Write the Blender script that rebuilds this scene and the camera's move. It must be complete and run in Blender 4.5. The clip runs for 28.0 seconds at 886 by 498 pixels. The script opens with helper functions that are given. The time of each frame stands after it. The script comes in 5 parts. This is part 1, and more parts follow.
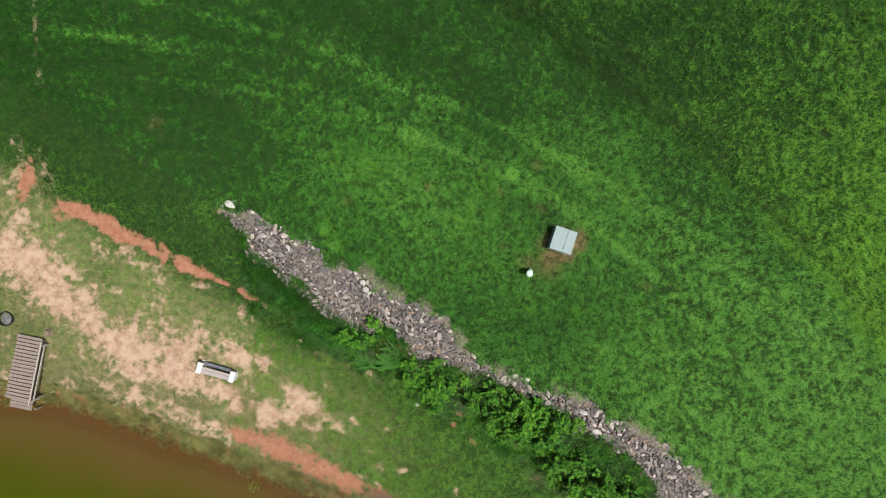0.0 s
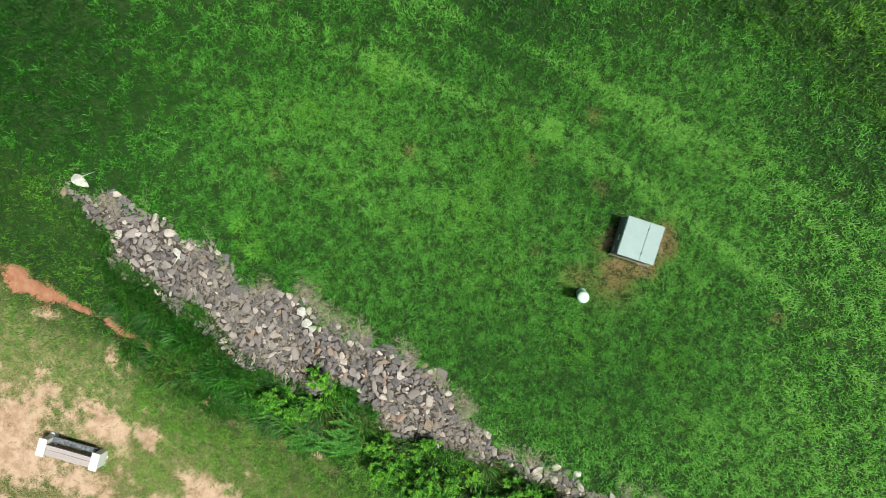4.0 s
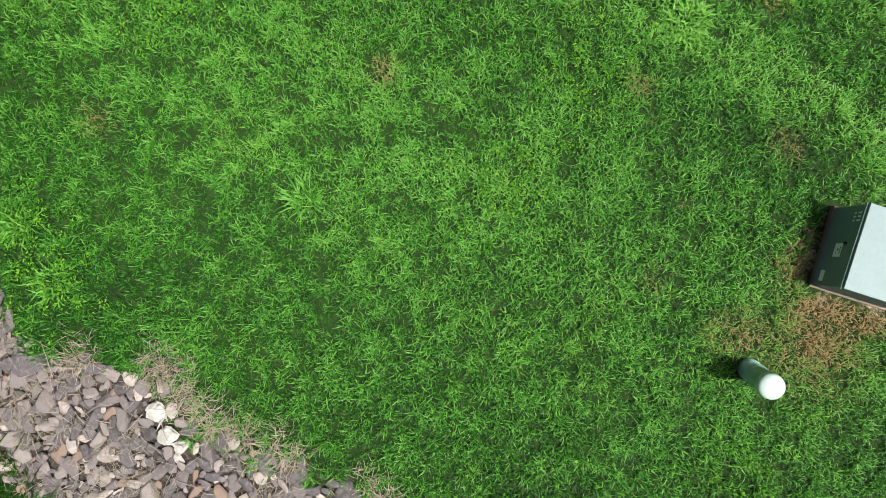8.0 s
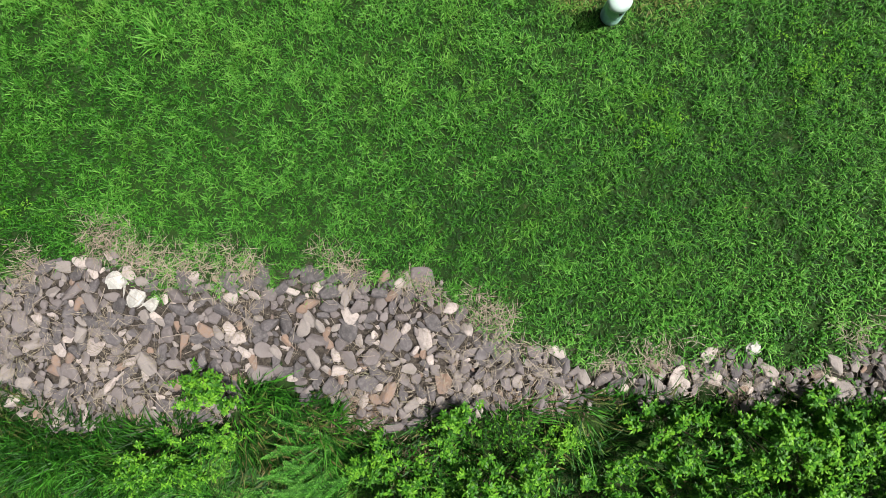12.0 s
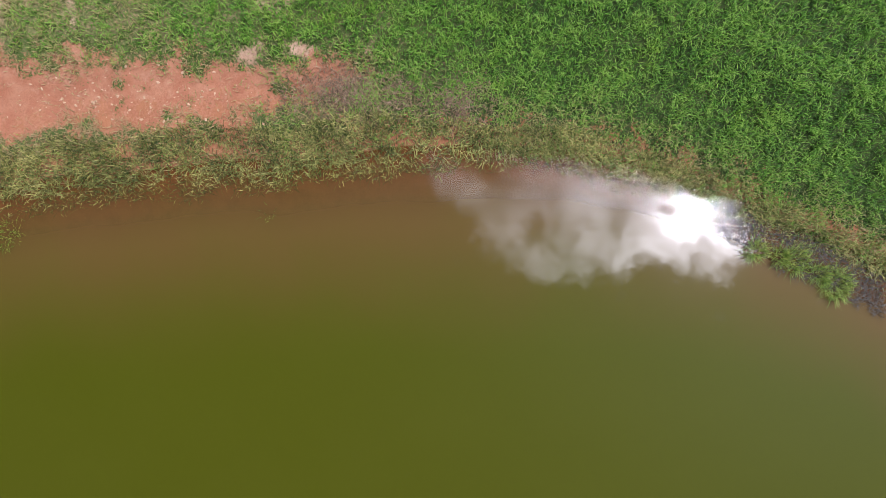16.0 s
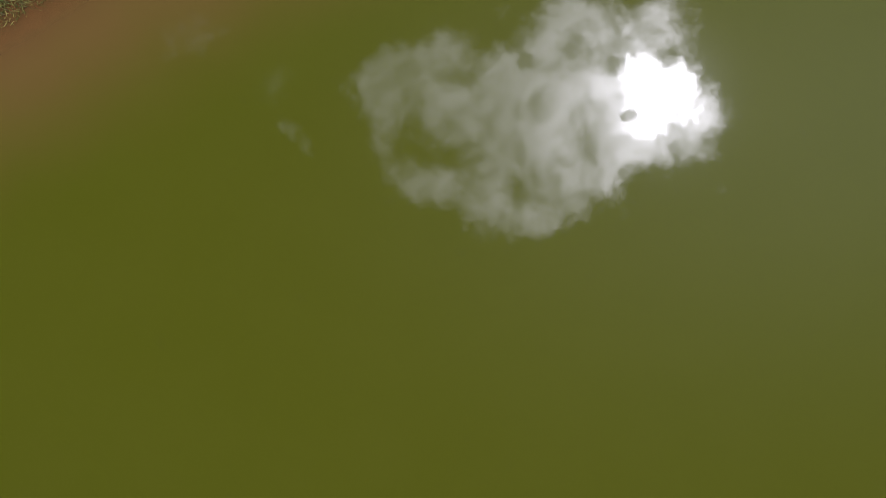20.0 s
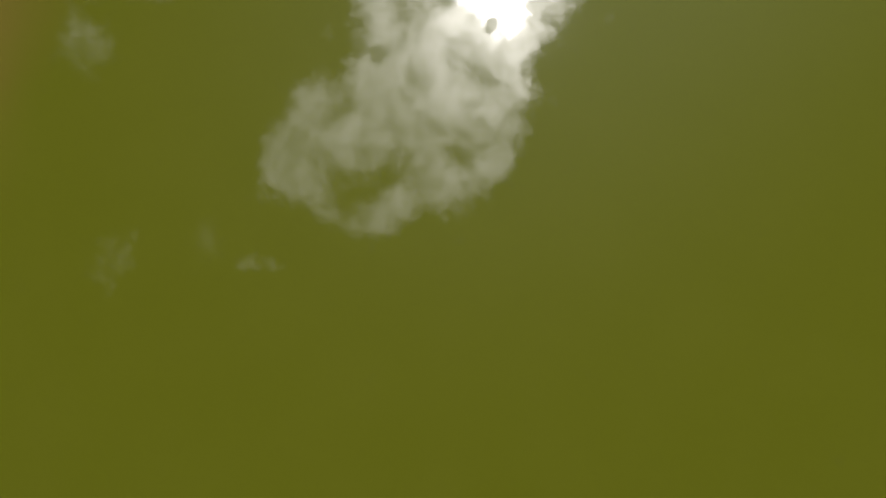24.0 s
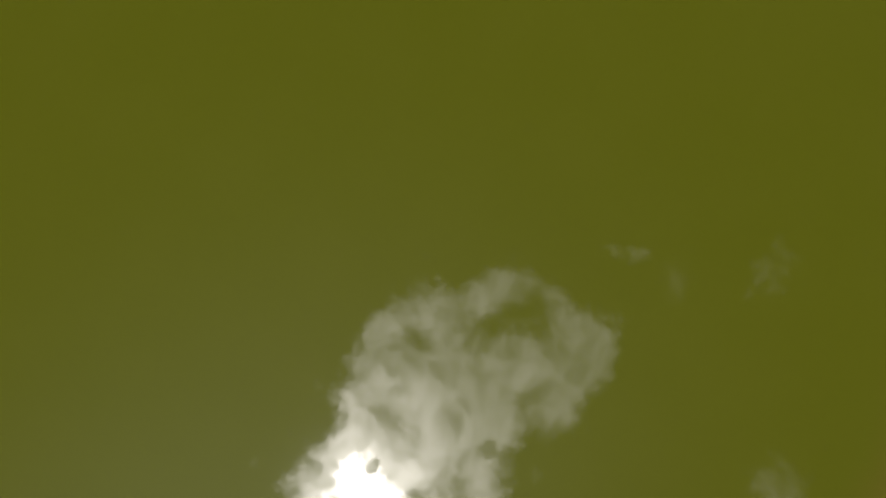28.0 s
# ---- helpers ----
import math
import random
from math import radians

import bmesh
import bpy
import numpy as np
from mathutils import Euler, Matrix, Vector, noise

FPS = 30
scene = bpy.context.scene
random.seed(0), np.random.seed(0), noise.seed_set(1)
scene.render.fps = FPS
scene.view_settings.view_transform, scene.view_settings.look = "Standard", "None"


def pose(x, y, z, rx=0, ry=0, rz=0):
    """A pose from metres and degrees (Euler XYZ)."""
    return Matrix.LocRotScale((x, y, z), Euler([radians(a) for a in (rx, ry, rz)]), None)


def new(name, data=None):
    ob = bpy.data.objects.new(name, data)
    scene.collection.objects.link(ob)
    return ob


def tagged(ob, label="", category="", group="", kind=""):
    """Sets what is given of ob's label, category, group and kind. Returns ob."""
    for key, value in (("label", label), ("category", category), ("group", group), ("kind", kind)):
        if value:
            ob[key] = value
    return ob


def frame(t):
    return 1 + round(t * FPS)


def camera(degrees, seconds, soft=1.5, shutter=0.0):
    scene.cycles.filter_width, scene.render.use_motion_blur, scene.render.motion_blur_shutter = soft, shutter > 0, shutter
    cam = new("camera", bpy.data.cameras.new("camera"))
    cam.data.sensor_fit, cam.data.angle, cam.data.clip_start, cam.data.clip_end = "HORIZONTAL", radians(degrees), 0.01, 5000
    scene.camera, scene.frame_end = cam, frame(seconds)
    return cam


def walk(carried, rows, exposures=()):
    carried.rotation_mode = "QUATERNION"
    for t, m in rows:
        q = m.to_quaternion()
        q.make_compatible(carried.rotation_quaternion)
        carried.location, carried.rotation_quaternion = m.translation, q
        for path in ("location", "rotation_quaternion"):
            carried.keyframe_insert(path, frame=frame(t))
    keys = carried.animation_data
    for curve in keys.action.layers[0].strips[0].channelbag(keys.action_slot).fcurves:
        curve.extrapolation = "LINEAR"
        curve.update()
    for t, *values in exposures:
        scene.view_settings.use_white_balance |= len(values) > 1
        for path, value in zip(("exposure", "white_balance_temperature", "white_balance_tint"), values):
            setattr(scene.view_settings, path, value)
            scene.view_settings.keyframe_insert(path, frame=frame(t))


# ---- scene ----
cam = camera(73.7, 28.0, soft=0.75, shutter=0.08)

# the flight: seconds, metres east, metres north, height over the lawn, heading in degrees (always looking straight down)
PATH = [
    (0, -0.171, 0.091, 25.200, 0.06),
    (0.5, -0.169, 0.067, 24.649, 0.03),
    (1, -0.146, 0.059, 23.412, 0.06),
    (1.5, -0.134, 0.065, 22.067, 0.07),
    (2, -0.065, 0.071, 20.579, 0.02),
    (2.5, -0.021, 0.028, 19.211, -0.03),
    (3.2, 0.018, 0.071, 17.241, 0.05),
    (3.85, 0.010, 0.216, 15.441, 0.05),
    (4.5, 0.042, 0.392, 13.464, 0.06),
    (5, 0.068, 0.541, 11.964, 0.17),
    (5.5, 0.020, 0.557, 10.509, 0.21),
    (6, -0.023, 0.470, 8.961, 0.31),
    (6.5, -0.042, 0.494, 7.685, 0.34),
    (7, -0.088, 0.553, 7.226, 0.33),
    (7.5, -0.112, 0.578, 7.101, 0.34),
    (8, -0.132, 0.587, 7.103, 0.38),
    (8.5, -0.116, 0.594, 7.173, 0.44),
    (9, -0.059, 0.869, 7.259, 0.50),
    (9.5, -0.003, 1.148, 7.345, 0.45),
    (10, 0.053, 1.007, 7.413, 0.39),
    (10.5, 0.105, 0.541, 7.473, 0.38),
    (11, 0.216, -0.308, 7.532, 0.29),
    (11.2, 0.261, -0.708, 7.538, 0.85),
    (11.3, 0.284, -0.919, 7.542, 2.90),
    (11.4, 0.308, -1.139, 7.545, 6.80),
    (11.5, 0.334, -1.370, 7.511, 11.09),
    (11.7, 0.362, -1.860, 7.510, 17.80),
    (11.9, 0.368, -2.400, 7.510, 22.80),
    (12.15, 0.335, -3.100, 7.508, 26.00),
    (12.5, 0.235, -4.130, 7.505, 27.60),
    (13, 0.030, -5.720, 7.502, 28.10),
    (13.5, -0.243, -7.361, 7.500, 28.27),
    (14, -0.680, -9.018, 7.484, 28.44),
    (14.5, -1.197, -10.741, 7.468, 28.64),
    (15, -1.798, -12.462, 7.456, 28.78),
    (15.5, -2.313, -13.803, 7.407, 28.88),
    (16, -2.756, -14.694, 7.352, 28.89),
    (16.5, -3.123, -15.221, 7.288, 28.99),
    (17, -3.487, -15.713, 7.246, 29.47),
    (17.05, -3.526, -15.778, 7.232, 29.62),
    (17.1, -3.565, -15.843, 7.219, 30.70),
    (17.2, -3.644, -15.973, 7.192, 36.60),
    (17.35, -3.762, -16.169, 7.152, 44.40),
    (17.5, -3.883, -16.359, 7.110, 49.81),
    (17.7, -4.119, -16.709, 7.100, 54.21),
    (18, -4.445, -17.177, 7.046, 55.04),
    (18.5, -5.285, -17.937, 6.873, 55.69),
    (19, -5.855, -18.449, 6.840, 55.60),
    (19.5, -6.185, -18.702, 6.820, 55.23),
    (20, -6.383, -18.889, 6.800, 54.77),
    (20.5, -6.570, -19.164, 6.780, 54.40),
    (21.5, -7.065, -20.154, 6.780, 54.07),
    (22.5, -7.505, -21.144, 6.780, 54.00),
    (22.75, -7.560, -21.254, 6.780, 56.50),
    (23, -7.615, -21.364, 6.780, 62.10),
    (23.5, -7.670, -21.474, 6.780, 84.50),
    (24, -7.725, -21.584, 6.780, 96.90),
    (24.5, -7.758, -21.661, 6.780, 118.30),
    (25, -7.791, -21.738, 6.780, 142.00),
    (25.5, -7.835, -21.804, 6.780, 165.80),
    (26, -7.868, -21.859, 6.780, 189.00),
    (26.5, -7.901, -21.914, 6.780, 213.50),
    (27, -7.945, -21.969, 6.780, 237.40),
    (27.5, -7.978, -22.024, 6.780, 261.30),
    (28, -8.011, -22.079, 6.780, 271.20),
]
walk(cam, [(t, pose(x, y, z, 0, 0, -a)) for t, x, y, z, a in PATH], [(0, -0.16, 6500, 9), (1.0, -0.10, 6500, 6), (2.0, -0.02, 6500, -2), (5, 0.12, 6500, -1), (6, 0.15, 6500, 1), (8, 0.22, 6500, 9), (11, 0.12, 6500, 9), (14, 0.2, 6500, 9), (15, -0.02, 6300, 13), (16, 0.0, 6120, 20), (17, -0.42, 6030, 27), (18, -0.34, 5950, 28), (20, -0.12, 6120, 23), (23, -0.04, 6850, 13), (24, 0.08, 6900, 14), (25, 0.02, 7050, 13), (26, -0.10, 7080, 14), (28, -0.10, 7080, 14)])

# ---- sky, sun and cloud ----
SUN_AZ, SUN_ZENITH = radians(-19.2), radians(24.2)
sun_dir = Vector((math.sin(SUN_ZENITH) * math.cos(SUN_AZ), math.sin(SUN_ZENITH) * math.sin(SUN_AZ), math.cos(SUN_ZENITH)))
sun = new("sun", bpy.data.lights.new("sun", "SUN"))
sun.data.energy, sun.data.angle, sun.data.color = 4.3, radians(0.55), (1.0, 0.935, 0.83)
sun.matrix_world = Matrix.Translation((0, 0, 50)) @ sun_dir.to_track_quat("Z", "Y").to_matrix().to_4x4()


class Nodes:
    """Short hand for building node trees."""

    def __init__(self, tree):
        self.tree = tree

    def add(self, kind):
        return self.tree.nodes.new(kind)

    def link(self, a, b):
        self.tree.links.new(a, b)

    def fill(self, socket, value):
        if isinstance(value, bpy.types.NodeSocket):
            self.link(value, socket)
        else:
            socket.default_value = value

    def math(self, op, a, b=0.0, c=0.0, clamp=False):
        n = self.add("ShaderNodeMath")
        n.operation, n.use_clamp = op, clamp
        for i, v in enumerate((a, b, c)):
            self.fill(n.inputs[i], v)
        return n.outputs[0]

    def vec(self, op, a, b=(0, 0, 0)):
        n = self.add("ShaderNodeVectorMath")
        n.operation = op
        self.fill(n.inputs[0], a)
        self.fill(n.inputs[1], b)
        return n.outputs["Value"] if op in ("LENGTH", "DISTANCE", "DOT_PRODUCT") else n.outputs[0]

    def noise(self, vector, scale, detail=4.0, rough=0.55, distort=0.0, colour=False):
        n = self.add("ShaderNodeTexNoise")
        self.fill(n.inputs["Vector"], vector)
        n.inputs["Scale"].default_value, n.inputs["Detail"].default_value = scale, detail
        n.inputs["Roughness"].default_value, n.inputs["Distortion"].default_value = rough, distort
        return n.outputs["Color" if colour else "Fac"]

    def mix(self, fac, a, b, blend="MIX"):
        n = self.add("ShaderNodeMix")
        n.data_type, n.blend_type = "RGBA", blend
        self.fill(n.inputs[0], fac)
        self.fill(n.inputs[6], a if isinstance(a, bpy.types.NodeSocket) else (*a, 1))
        self.fill(n.inputs[7], b if isinstance(b, bpy.types.NodeSocket) else (*b, 1))
        return n.outputs[2]

    def range(self, v, lo, hi, to_lo=0.0, to_hi=1.0, smooth=True):
        n = self.add("ShaderNodeMapRange")
        n.interpolation_type = "SMOOTHSTEP" if smooth else "LINEAR"
        for i, x in enumerate((v, lo, hi, to_lo, to_hi)):
            self.fill(n.inputs[i], x)
        return n.outputs[0]

    def attr(self, name):
        n = self.add("ShaderNodeAttribute")
        n.attribute_name = name
        return n.outputs["Fac"]

    def where(self):
        return self.add("ShaderNodeTexCoord").outputs["Object"]


world = bpy.data.worlds.new("sky")
scene.world = world
world.use_nodes = True
world.node_tree.nodes.clear()
W = Nodes(world.node_tree)
sky = W.add("ShaderNodeTexSky")
sky.sky_type, sky.sun_disc, sky.dust_density = "NISHITA", False, 2.0
sky.sun_elevation, sky.sun_rotation = math.pi / 2 - SUN_ZENITH, math.pi / 2 - SUN_AZ
direction = W.add("ShaderNodeTexCoord").outputs["Generated"]
flat = W.add("ShaderNodeSeparateXYZ")
W.link(direction, flat.inputs[0])
up = W.math("MAXIMUM", flat.outputs[2], 0.04)
layer = W.add("ShaderNodeCombineXYZ")  # the cloud layer, as a plane at height 1
W.link(W.math("DIVIDE", flat.outputs[0], up), layer.inputs[0])
W.link(W.math("DIVIDE", flat.outputs[1], up), layer.inputs[1])
plane = layer.outputs[0]
sun_at = (math.tan(SUN_ZENITH) * math.cos(SUN_AZ), math.tan(SUN_ZENITH) * math.sin(SUN_AZ), 0)
warp = W.vec("MULTIPLY", W.vec("SUBTRACT", W.noise(plane, 7.0, 3.0, 0.6, colour=True), (0.5, 0.5, 0.5)), (0.075, 0.075, 0))
fine_warp = W.vec("MULTIPLY", W.vec("SUBTRACT", W.noise(plane, 30.0, 4.0, 0.65, colour=True), (0.5, 0.5, 0.5)), (0.045, 0.045, 0))
bent = W.vec("ADD", W.vec("ADD", plane, warp), fine_warp)
STROKES = [  # the cloud: lines of puffs, their radius and weight
    ([(0.433, -0.224), (0.445, -0.159), (0.426, -0.088), (0.359, -0.077), (0.34, -0.171), (0.386, -0.212)], 0.048, 0.90),
    ([(0.547, -0.088), (0.499, -0.051), (0.431, -0.021), (0.464, 0.032), (0.432, 0.076), (0.383, 0.069)], 0.046, 0.72),
    ([(0.35, -0.018), (0.33, 0.044), (0.307, 0.081)], 0.044, 0.62),
    ([(0.3, -0.145), (0.254, -0.165), (0.207, -0.121), (0.149, -0.119), (0.116, -0.085), (0.097, -0.026), (0.075, 0.055), (0.064, 0.134), (0.087, 0.189), (0.137, 0.229), (0.206, 0.237), (0.259, 0.205), (0.285, 0.196)], 0.038, 0.66),
    ([(0.245, -0.069), (0.217, 0.003), (0.221, 0.09), (0.203, 0.16)], 0.076, 0.58),
    ([(0.22, 0.262), (0.151, 0.27)], 0.038, 0.50),
]
PUFFS = [(0.24, 0.04, 0.125, 0.50), (0.006, 0.29, 0.023, 0.62), (0.017, 0.325, 0.017, 0.62), (0.69, 0.269, 0.043, 0.8), (0.746, 0.273, 0.053, 0.85), (0.534, 0.44, 0.053, 0.75), (0.501, 0.402, 0.034, 0.7), (0.717, 0.268, 0.054, 0.9), (0.668, 0.293, 0.033, 0.65), (0.474, 0.564, 0.044, 0.62), (0.417, 0.567, 0.034, 0.55), (0.055, 0.397, 0.048, 0.55), (0.044, 0.559, 0.057, 0.55), (0.386, 0.581, 0.053, 0.58)]
HOLES = [(0.366, -0.127, 0.019, 0.8), (0.486, -0.124, 0.025, 0.8), (0.425, -0.061, 0.023, 0.5), (0.342, 0.067, 0.023, 0.6), (0.364, -0.221, 0.017, 0.35)]
for line, r, amount in STROKES:
    for (x0, y0), (x1, y1) in zip(line, line[1:]):
        steps = max(1, round(math.hypot(x1 - x0, y1 - y0) / (1.15 * r)))
        PUFFS += [(x0 + (x1 - x0) * k / steps, y0 + (y1 - y0) * k / steps, r, amount) for k in range(steps)]
    PUFFS.append((*line[-1], r, amount))
total = 0.0
for px, py, r, amount in PUFFS:
    d = W.vec("DISTANCE", bent, (px, py, 0))
    g = W.math("MULTIPLY", W.math("EXPONENT", W.math("MULTIPLY", W.math("POWER", W.math("DIVIDE", d, r), 2.0), -1.0)), amount)
    total = g if total == 0.0 else W.math("ADD", total, g)
billow = W.math("ADD", W.math("MULTIPLY", W.noise(plane, 11.0, 10.0, 0.70, 0.2), 0.70), W.math("MULTIPLY", W.noise(plane, 30.0, 8.0, 0.72, 1.1), 0.30))
wide = W.noise(plane, 2.2, 6.0, 0.6)
# a few loose clouds further off, away from the zenith
far_cloud = W.math("MULTIPLY", W.range(wide, 0.56, 0.72), W.range(W.vec("LENGTH", plane), 0.75, 1.1))
body = W.math("ADD", total, W.math("MULTIPLY", W.math("SUBTRACT", billow, 0.5), 2.7))
density = W.math("MAXIMUM", W.range(body, 0.24, 1.36), W.math("MULTIPLY", far_cloud, 0.5))
from_sun = W.vec("DISTANCE", plane, sun_at)
ragged = W.vec("DISTANCE", W.vec("ADD", plane, W.vec("MULTIPLY", W.vec("SUBTRACT", W.noise(plane, 11.0, 8.0, 0.7, colour=True), (0.5, 0.5, 0.5)), (0.22, 0.22, 0))), sun_at)


def glow(dist, width, strength):
    return W.math("MULTIPLY", W.math("EXPONENT", W.math("MULTIPLY", W.math("POWER", W.math("DIVIDE", dist, width), 2.0), -1.0)), strength)


lit = W.math("ADD", W.math("ADD", glow(from_sun, 0.13, 34.0), glow(from_sun, 0.36, 10.0)), 3.0)
thick = W.math("MULTIPLY", W.range(W.noise(bent, 11.0, 10.0, 0.66, 0.05), 0.32, 0.68, 0.5, 1.35), W.range(body, 1.2, 2.8, 1.1, 0.78))
core = W.math("MULTIPLY", W.range(ragged, 0.078, 0.046), 70.0)  # the sun behind the thin edge of the cloud
cloud_light = W.math("ADD", W.math("MULTIPLY", W.math("MULTIPLY", lit, thick), density), core)
frayed = W.vec("ADD", plane, W.vec("MULTIPLY", W.vec("SUBTRACT", W.noise(plane, 40.0, 5.0, 0.65, colour=True), (0.5, 0.5, 0.5)), (0.04, 0.04, 0)))
for hx, hy, r, deep in HOLES:
    gap = W.range(W.vec("DISTANCE", frayed, (hx, hy, 0)), r * 0.45, r, 1.0 - deep, 1.0)
    cloud_light = W.math("MULTIPLY", cloud_light, gap)
haze = W.math("ADD", W.math("ADD", glow(from_sun, 0.46, 1.0), glow(from_sun, 0.085, 9.0)), 0.02)
veil = glow(W.vec("DISTANCE", plane, (0.65, -0.5, 0)), 0.40, 1.1)  # thin high cloud beyond the sun
bg_sky, bg_cloud, bg_haze = W.add("ShaderNodeBackground"), W.add("ShaderNodeBackground"), W.add("ShaderNodeBackground")
W.link(sky.outputs[0], bg_sky.inputs[0])
bg_sky.inputs[1].default_value = 0.022
bg_cloud.inputs[0].default_value = (0.98, 0.98, 0.98, 1)
W.link(cloud_light, bg_cloud.inputs[1])
bg_haze.inputs[0].default_value = (0.94, 0.98, 0.97, 1)
W.link(haze, bg_haze.inputs[1])
sum_1, sum_2 = W.add("ShaderNodeAddShader"), W.add("ShaderNodeAddShader")
W.link(bg_sky.outputs[0], sum_1.inputs[0])
W.link(bg_cloud.outputs[0], sum_1.inputs[1])
W.link(sum_1.outputs[0], sum_2.inputs[0])
W.link(bg_haze.outputs[0], sum_2.inputs[1])
bg_veil, sum_3 = W.add("ShaderNodeBackground"), W.add("ShaderNodeAddShader")
bg_veil.inputs[0].default_value = (0.74, 0.90, 1.0, 1)
W.link(veil, bg_veil.inputs[1])
W.link(sum_2.outputs[0], sum_3.inputs[0])
W.link(bg_veil.outputs[0], sum_3.inputs[1])
W.link(sum_3.outputs[0], W.add("ShaderNodeOutputWorld").inputs[0])

# ---- materials ----


def material(name):
    m = bpy.data.materials.new(name)
    m.use_nodes = True
    m.node_tree.nodes.clear()
    n = Nodes(m.node_tree)
    n.out = n.add("ShaderNodeOutputMaterial")
    return m, n


def finish(n, colour, rough=0.8, bump=None, strength=0.3, distance=0.02, metallic=0.0, specular=0.5):
    p = n.add("ShaderNodeBsdfPrincipled")
    n.fill(p.inputs["Base Color"], colour if isinstance(colour, bpy.types.NodeSocket) else (*colour, 1))
    n.fill(p.inputs["Roughness"], rough)
    n.fill(p.inputs["Metallic"], metallic)
    p.inputs["Specular IOR Level"].default_value = specular
    if bump is not None:
        b = n.add("ShaderNodeBump")
        b.inputs["Strength"].default_value, b.inputs["Distance"].default_value = strength, distance
        n.link(bump, b.inputs["Height"])
        n.link(b.outputs[0], p.inputs["Normal"])
    n.link(p.outputs[0], n.out.inputs[0])
    return p


def plain(name, a, b, scale=12.0, rough=0.6, metallic=0.0, bump=0.2, streak=(1, 1, 1)):
    """A surface that wanders between two colours at two scales, with fine relief."""
    m, n = material(name)
    p = n.vec("MULTIPLY", n.where(), streak)
    f = n.math("ADD", n.math("MULTIPLY", n.noise(p, scale, 5.0), 0.6), n.math("MULTIPLY", n.noise(p, scale * 9, 3.0), 0.4))
    fine = n.noise(p, scale * 14, 4.0)
    finish(n, n.mix(n.range(f, 0.32, 0.68), a, b), n.math("MULTIPLY_ADD", fine, 0.25, rough - 0.12), fine, bump, 0.01, metallic)
    return m


def ground_material():
    m, n = material("soil_and_turf")
    p = n.where()
    broad, mid, fine = n.noise(p, 0.5, 5.0), n.noise(p, 3.0, 6.0, 0.65), n.noise(p, 26.0, 6.0, 0.7)
    grit = n.noise(p, 110.0, 3.0)
    turf = n.mix(n.range(mid, 0.3, 0.7), (0.009, 0.026, 0.004), (0.022, 0.054, 0.008))
    turf = n.mix(n.math("MULTIPLY", n.range(fine, 0.5, 0.75), 0.35), turf, (0.045, 0.042, 0.018))
    turf = n.mix(n.attr("unsown"), turf, n.mix(n.range(mid, 0.3, 0.7), (0.015, 0.050, 0.007), (0.030, 0.082, 0.012)))
    thatch = n.mix(n.range(n.math("MULTIPLY_ADD", mid, 0.5, n.math("MULTIPLY", fine, 0.5)), 0.4, 0.62), (0.060, 0.104, 0.022), (0.235, 0.190, 0.105))
    turf = n.mix(n.attr("worn"), turf, thatch)
    sand = n.mix(n.range(mid, 0.35, 0.65), (0.30, 0.19, 0.132), (0.43, 0.305, 0.225))
    sand = n.mix(n.range(fine, 0.55, 0.75), sand, (0.24, 0.13, 0.078))
    clay = n.mix(n.range(mid, 0.35, 0.7), (0.262, 0.108, 0.064), (0.325, 0.160, 0.100))
    clay = n.mix(n.math("MULTIPLY", n.range(n.noise(p, 7.0, 5.0, 0.7, 0.6), 0.52, 0.72), 0.55), clay, (0.385, 0.235, 0.165))
    clay = n.mix(n.math("MULTIPLY", n.range(fine, 0.5, 0.8), 0.6), clay, (0.205, 0.076, 0.044))
    mud = n.mix(n.range(mid, 0.3, 0.7), (0.20, 0.082, 0.042), (0.28, 0.125, 0.066))
    litter = n.mix(n.range(fine, 0.35, 0.7), (0.022, 0.018, 0.015), (0.095, 0.078, 0.066))
    ragged_edge = n.math("MULTIPLY", n.math("ADD", n.math("SUBTRACT", mid, 0.5), n.math("SUBTRACT", fine, 0.5)), 1.5)

    def mask(name, lo=0.4, hi=0.6):
        return n.range(n.math("ADD", n.attr(name), ragged_edge), lo, hi)

    c = n.mix(mask("bare", 0.26, 0.74), turf, sand)
    c = n.mix(mask("clay"), c, clay)
    c = n.mix(mask("stony"), c, litter)
    c = n.mix(mask("wet"), c, mud)
    relief = n.math("ADD", n.math("MULTIPLY", fine, 1.0), n.math("MULTIPLY", grit, 0.35))
    finish(n, c, n.range(n.attr("wet"), 0.2, 1.0, 0.95, 0.75), relief, 0.7, 0.03, specular=0.25)
    return m


